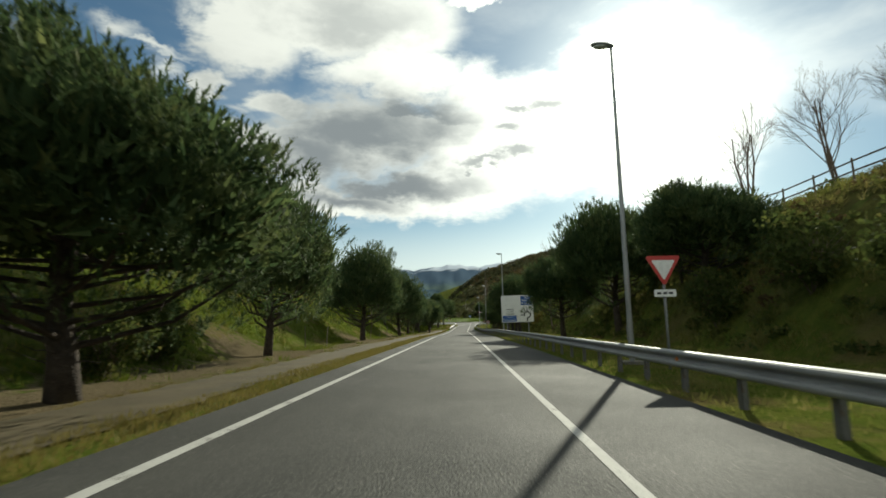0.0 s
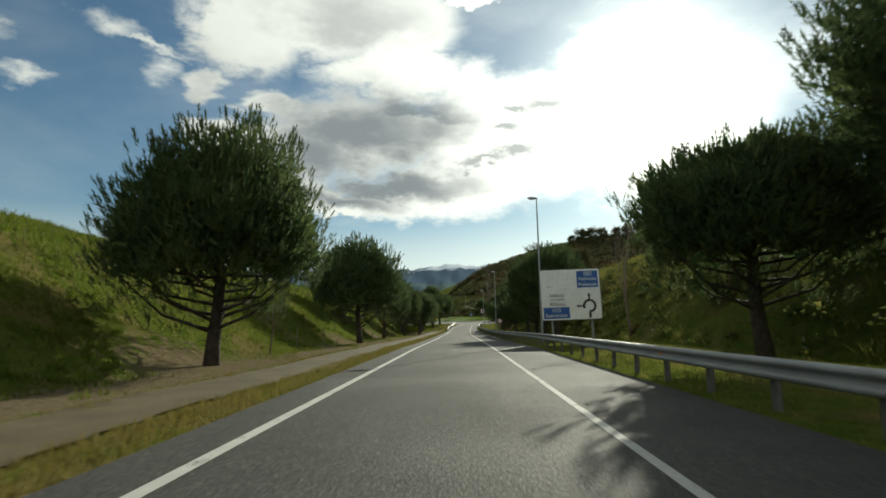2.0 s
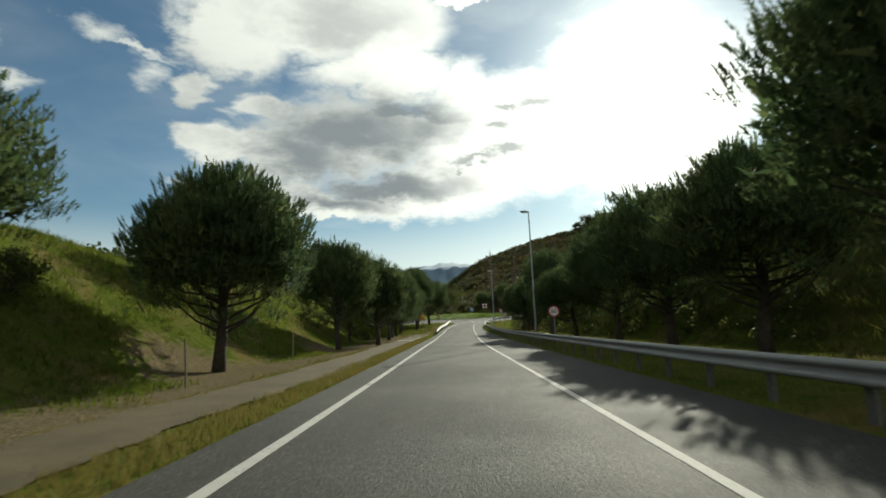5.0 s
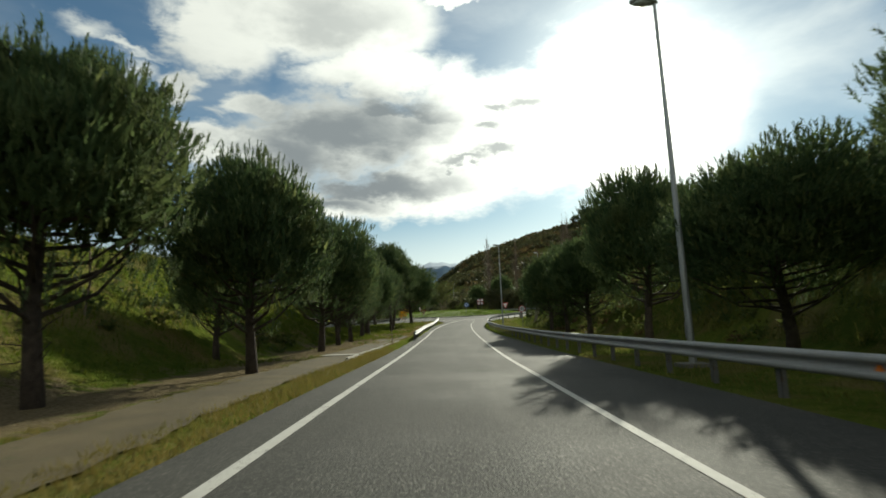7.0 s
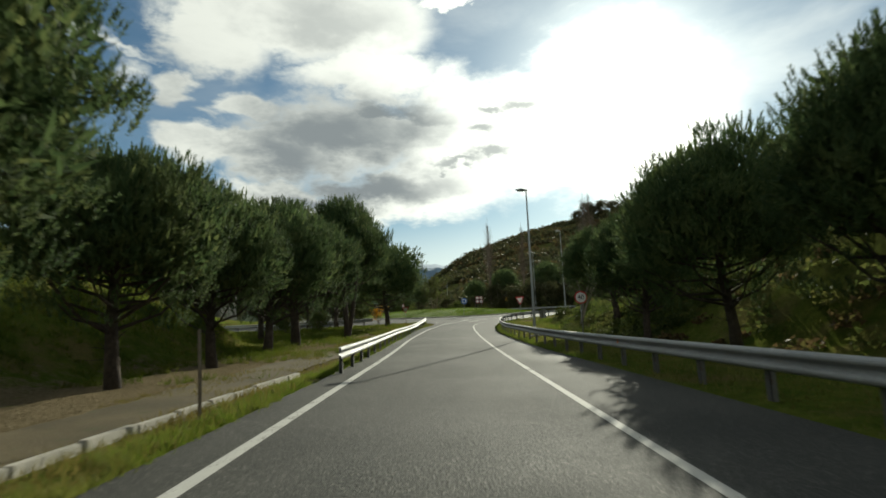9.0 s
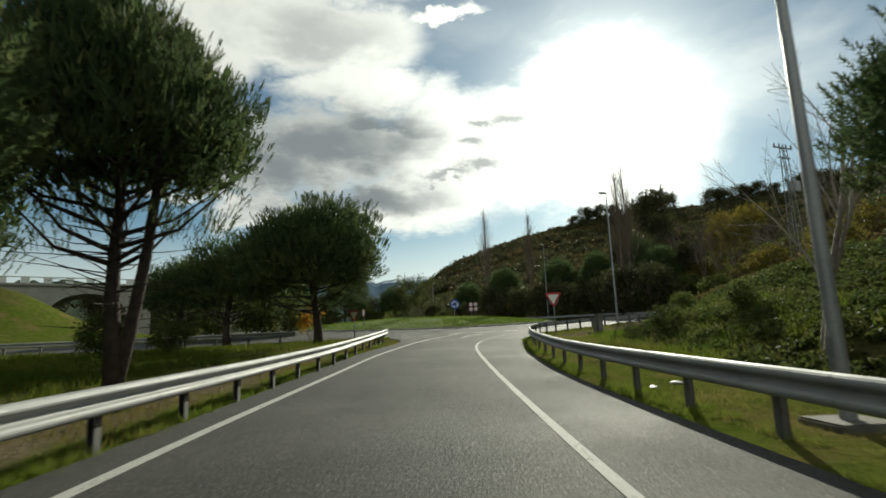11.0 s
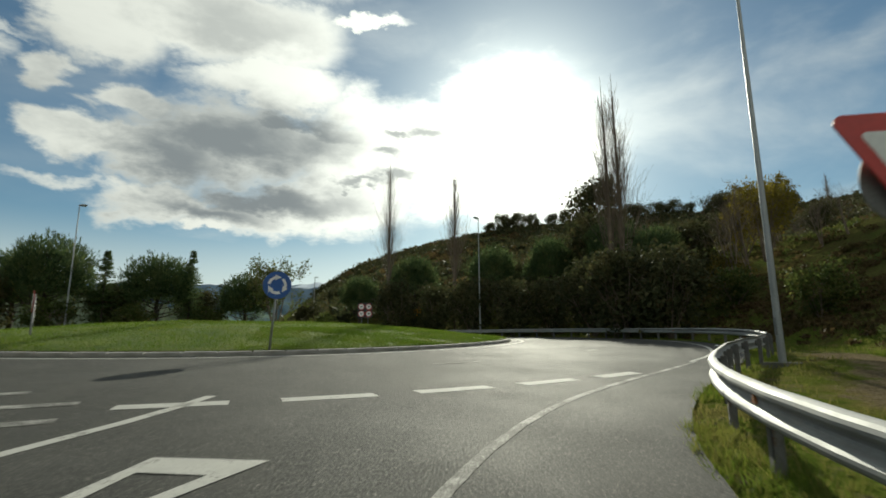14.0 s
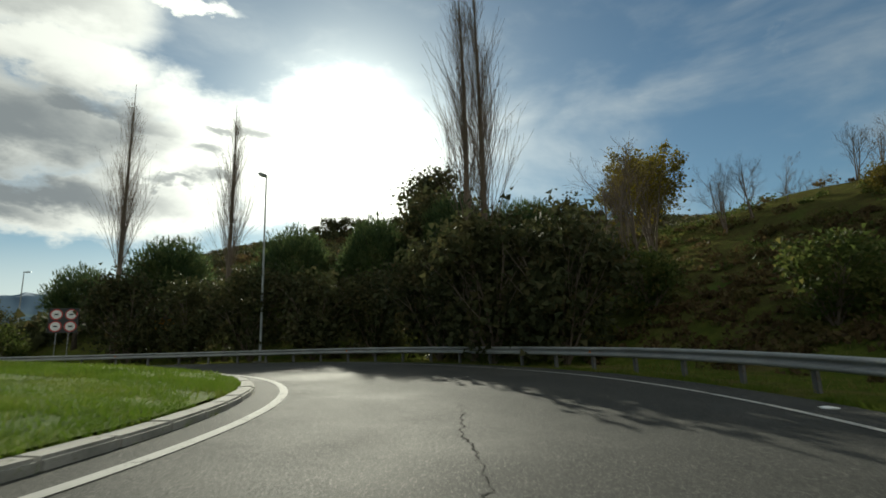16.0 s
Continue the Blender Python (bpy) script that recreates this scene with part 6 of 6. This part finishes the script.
# ---- smaller things ----
def pylon():
    """A lattice mast with a transformer."""
    x, y = 30.0, 190.0
    top = empty("power_mast", pose(x, y, spot(x, y), 0, 0, 20), "slim steel lattice mast carrying a transformer and wires", "power mast")
    bm = bmesh.new()
    H = 11.0
    for sx in (-1, 1):
        for sy in (-1, 1):
            tube(bm, [(sx * 0.42, sy * 0.42, -0.8), (sx * 0.16, sy * 0.16, H)], [0.04, 0.03], 4)
    for k in range(14):
        z0, z1 = H * k / 14, H * (k + 1) / 14
        w0, w1 = 0.42 - 0.26 * k / 14, 0.42 - 0.26 * (k + 1) / 14
        s = 1 if k % 2 else -1
        for q in (-1, 1):
            tube(bm, [(-s * w0, q * w0, z0), (s * w1, q * w1, z1)], [0.016, 0.016], 3)
            tube(bm, [(q * w0, -s * w0, z0), (q * w1, s * w1, z1)], [0.016, 0.016], 3)
    part("lattice", bm, M["post_steel"], top)
    bm = bmesh.new()
    box(bm, -1.1, -0.05, H - 0.35, 1.1, 0.05, H - 0.25, 0.01)
    box(bm, -0.7, -0.05, H - 1.2, 0.7, 0.05, H - 1.1, 0.01)
    part("cross_arm", bm, M["post_steel"], top)
    for px in (-1.0, -0.4, 0.4, 1.0):
        bm = bmesh.new()
        tube(bm, [(px, 0, H - 0.25), (px, 0, H - 0.12), (px, 0, H + 0.05)], [0.05, 0.07, 0.04], 8)
        part("insulator", bm, M["concrete"], top)
    bm = bmesh.new()
    box(bm, 0.25, -0.35, H - 4.0, 1.0, 0.35, H - 3.1, 0.06)
    tr = part("transformer", bm, M["lamp_head"], top)
    for k in range(3):
        bm = bmesh.new()
        tube(bm, [(0.42 + 0.2 * k, 0, H - 3.1), (0.42 + 0.2 * k, 0, H - 2.8)], [0.04, 0.025], 6)
        part("bushing", bm, M["concrete"], tr)


pylon()


def bridge():
    """A pale concrete arch bridge with a railing, on the main road beyond the trees."""
    top = empty("arch_bridge", pose(-49.0, 228.0, 0, 0, 0, 33), "pale concrete arch bridge with a white railing", "bridge")
    z0, deck = 3.4, 10.5
    bm = bmesh.new()
    pts = [(-26, z0 - 1)]
    for cx in (-11.4, 0.0):
        pts += [(cx - 5.0, z0 - 1), (cx - 5.0, z0 + 2.6)] + [(cx - 5.0 * math.cos(math.pi * k / 20), z0 + 2.6 + 3.5 * math.sin(math.pi * k / 20)) for k in range(1, 20)] + [(cx + 5.0, z0 + 2.6), (cx + 5.0, z0 - 1)]
    pts += [(8, z0 - 1), (8, deck), (-26, deck)]
    plate(bm, pts, 9.0)
    part("arch_wall", bm, M["pale_concrete"], top)
    bm = bmesh.new()
    box(bm, -26.5, -0.3, deck, 8.3, 9.3, deck + 0.35, 0.04)
    part("deck_edge", bm, M["pale_concrete"], top)
    for k in range(14):
        bm = bmesh.new()
        box(bm, -25 + 2.5 * k - 0.5, -0.2, deck + 0.35, -25 + 2.5 * k + 0.5, -0.05, deck + 1.15, 0.02)
        part("railing_panel", bm, M["white"], top)
    bm = bmesh.new()
    box(bm, -26.4, -0.24, deck + 1.15, 8.2, -0.02, deck + 1.3, 0.02)
    part("rail", bm, M["white"], top)


bridge()


def crest_fence():
    """A weathered rail fence along the crest of the right-hand bank."""
    top = empty("fence", pose(0, 0, 0), "weathered rail fence along the crest of the bank", "fence")
    pts = [(19.3 + 0.2 * math.sin(k), 10 + 3.0 * k) for k in range(11)]
    for (x, y) in pts:
        bm = bmesh.new()
        z = spot(x, y)
        tube(bm, [(x, y, z - 0.4), (x, y, z + 1.25)], [0.055, 0.05], 6)
        part("post", bm, M["wood"], top)
    for h in (0.6, 1.1):
        for (ax, ay), (bx, by) in zip(pts, pts[1:]):
            bm = bmesh.new()
            tube(bm, [(ax, ay, spot(ax, ay) + h), (bx, by, spot(bx, by) + h)], [0.045, 0.045], 5)
            part("rail", bm, M["wood"], top)


crest_fence()


def hill_rail():
    """A short guard rail on the road that climbs the far hillside."""
    pts = resample([(29.5, 256.0), (33.0, 255.6), (36.5, 252.0), (39.5, 247.5)], 2.0)
    top = empty("guard_rail", pose(*pts[0], 0), "short steel guard rail on the far hillside", "guard rail")
    o = Vector((*pts[0], 0))
    zs = [spot(x, y) for x, y in pts]
    for (x, y), z in zip(pts, zs):
        bm = bmesh.new()
        box(bm, x - o.x - 0.06, y - o.y - 0.06, z - 0.4, x - o.x + 0.06, y - o.y + 0.06, z + 0.72, 0.01)
        part("post", bm, M["post_steel"], top)
    for k in range(len(pts) - 1):
        bm = bmesh.new()
        for h0 in (0.42, 0.62):
            tube(bm, [(pts[k][0] - o.x, pts[k][1] - o.y - 0.1, zs[k] + h0), (pts[k + 1][0] - o.x, pts[k + 1][1] - o.y - 0.1, zs[k + 1] + h0)], [0.09, 0.09], 6)
        part("beam", bm, M["steel"], top)


hill_rail()


def utility_post():
    x, y = 11.05, 182.45
    top = empty("utility_cabinet", pose(x, y, spot(x, y) + 0.12, 0, 0, 14), "weathered concrete utility cabinet with a metal door on the verge", "utility cabinet")
    bm = bmesh.new()
    box(bm, -0.17, -0.19, -0.2, 0.17, 0.19, 1.05, 0.02)
    body = part("body", bm, M["old_concrete"], top)
    bm = bmesh.new()
    box(bm, -0.20, -0.22, 1.05, 0.20, 0.22, 1.13, 0.025)
    part("cap", bm, M["old_concrete"], top)
    bm = bmesh.new()
    box(bm, -0.13, -0.215, 0.12, 0.13, -0.18, 0.62, 0.01)
    door = part("door", bm, M["post_steel"], body, "dull metal door")
    bm = bmesh.new()
    box(bm, 0.07, -0.235, 0.34, 0.10, -0.21, 0.42, 0.005)
    part("handle", bm, M["black"], door)
    bm = bmesh.new()
    box(bm, -0.36, -0.10, -0.2, -0.24, 0.10, 0.90, 0.02)
    box(bm, -0.26, -0.05, 0.55, -0.16, 0.05, 0.65)
    part("side_post", bm, M["old_concrete"], top)
    bm = bmesh.new()
    box(bm, -0.6, -0.4, -0.3, 0.4, 0.4, 0.035, 0.02)
    part("plinth", bm, M["old_concrete"], top)


utility_post()


def stakes():
    bm = bmesh.new()
    tube(bm, [(0, 0, -0.3), (0.01, 0.01, 0.6), (0.03, 0.0, 1.35)], [0.03, 0.028, 0.025], 6)
    first = tagged(part("stake", bm, M["wood"]), "thin weathered wooden stake on the grass verge", "stake", "stakes along the verge")
    for k, (x, y) in enumerate([(-9.1, 57.5), (-8.6, 33.0), (-9.0, 62.5), (-8.8, 79.5), (-9.4, 101.0), (-4.3, 132.5), (-9.2, 30.5), (-8.3, 88.0)]):
        m = pose(x, y, spot(x, y), 2 * math.sin(k), 2 * math.cos(k), 40 * k)
        if k == 0:
            first.matrix_basis = m
        else:
            copy_thing(first, m)


stakes()


def slab():
    bm = bmesh.new()
    box(bm, -0.95, -0.45, -0.2, 0.95, 0.45, 0.05, 0.02)
    ob = tagged(part("culvert_slab", bm, M["pale_concrete"]), "pale concrete drain slab across the earth path", "slab")
    ob.matrix_basis = pose(-5.9, 124.8, float(level(124.8)) + 0.035, 0, 0, -6)


slab()


def path_kerb():
    """Low concrete kerb stones between the path and the grass strip."""
    top = empty("path_kerb", pose(-5.0, 121.6, 0), "low pale concrete kerb beside the earth path", "kerb", kind="structure")
    bm = bmesh.new()
    box(bm, -0.06, -0.49, -0.2, 0.06, 0.49, 0.10, 0.012)
    me = bpy.data.meshes.new("kerb_stone")
    bm.to_mesh(me)
    bm.free()
    me.materials.append(M["pale_concrete"])
    for k in range(17):
        y = 0.5 + k
        x = float(np.interp(y, [0, 3.4, 9, 17], [-0.06, -0.02, 0.2, 0.55]))
        shared("kerb_stone", me, top, pose(x, y, float(level(121.6 + y)) + 0.02 + 0.012 * math.sin(k * 2.3), 0, 0, -1.5 + math.sin(k * 1.7)))


path_kerb()


def litter():
    rng = random.Random(8)
    for x, y in ((5.3, 160.7), (21.9, 202.2), (4.6, 160.2)):
        bm = bmesh.new()
        bmesh.ops.create_icosphere(bm, subdivisions=2, radius=0.12)
        for v in bm.verts:
            v.co.x *= 1.0 + rng.uniform(-0.3, 0.6)
            v.co.y *= 0.6 + rng.uniform(-0.2, 0.2)
            v.co.z *= 0.28 + rng.uniform(-0.1, 0.1)
        ob = tagged(part("litter", bm, M["white"]), "crumpled white scrap of litter beside the road", "litter")
        ob.matrix_basis = pose(x, y, (float(level(y)) if float(paved(x, y)) < 0.3 else spot(x, y)) + 0.03, 0, 0, rng.uniform(0, 360))


litter()


# ---- spruces beyond the roundabout ----
def spruce(x, y, H, seed):
    rng = np.random.default_rng(seed)
    top = empty("spruce_tree", pose(x, y, spot(x, y)), "dark conical spruce among the pines", "spruce tree")
    bm = bmesh.new()
    tube(bm, [(0, 0, -0.3), (0, 0, H * 0.5), (0, 0, H)], [0.16, 0.09, 0.01], 7, False)
    part("trunk", bm, M["bark"], top)
    tris = []
    for k in range(300):
        f = rng.random() ** 0.8
        a = rng.random() * 6.283
        L = (1 - f) * H * 0.26 * rng.uniform(0.75, 1.1) + 0.15
        o = np.array((0, 0, H * (0.1 + 0.9 * f)))
        d = np.array((math.cos(a), math.sin(a), -0.18 + 0.4 * f))
        d /= np.linalg.norm(d)
        tris.append(blades(rng, o, d, L, 26, 0.26, 0.07, 0.75))
    triangles("crown", np.concatenate(tris), M["needles"], top)


spruce(-11.0, 245.5, 9.9, 71)
spruce(-19.5, 244.5, 9.5, 72)
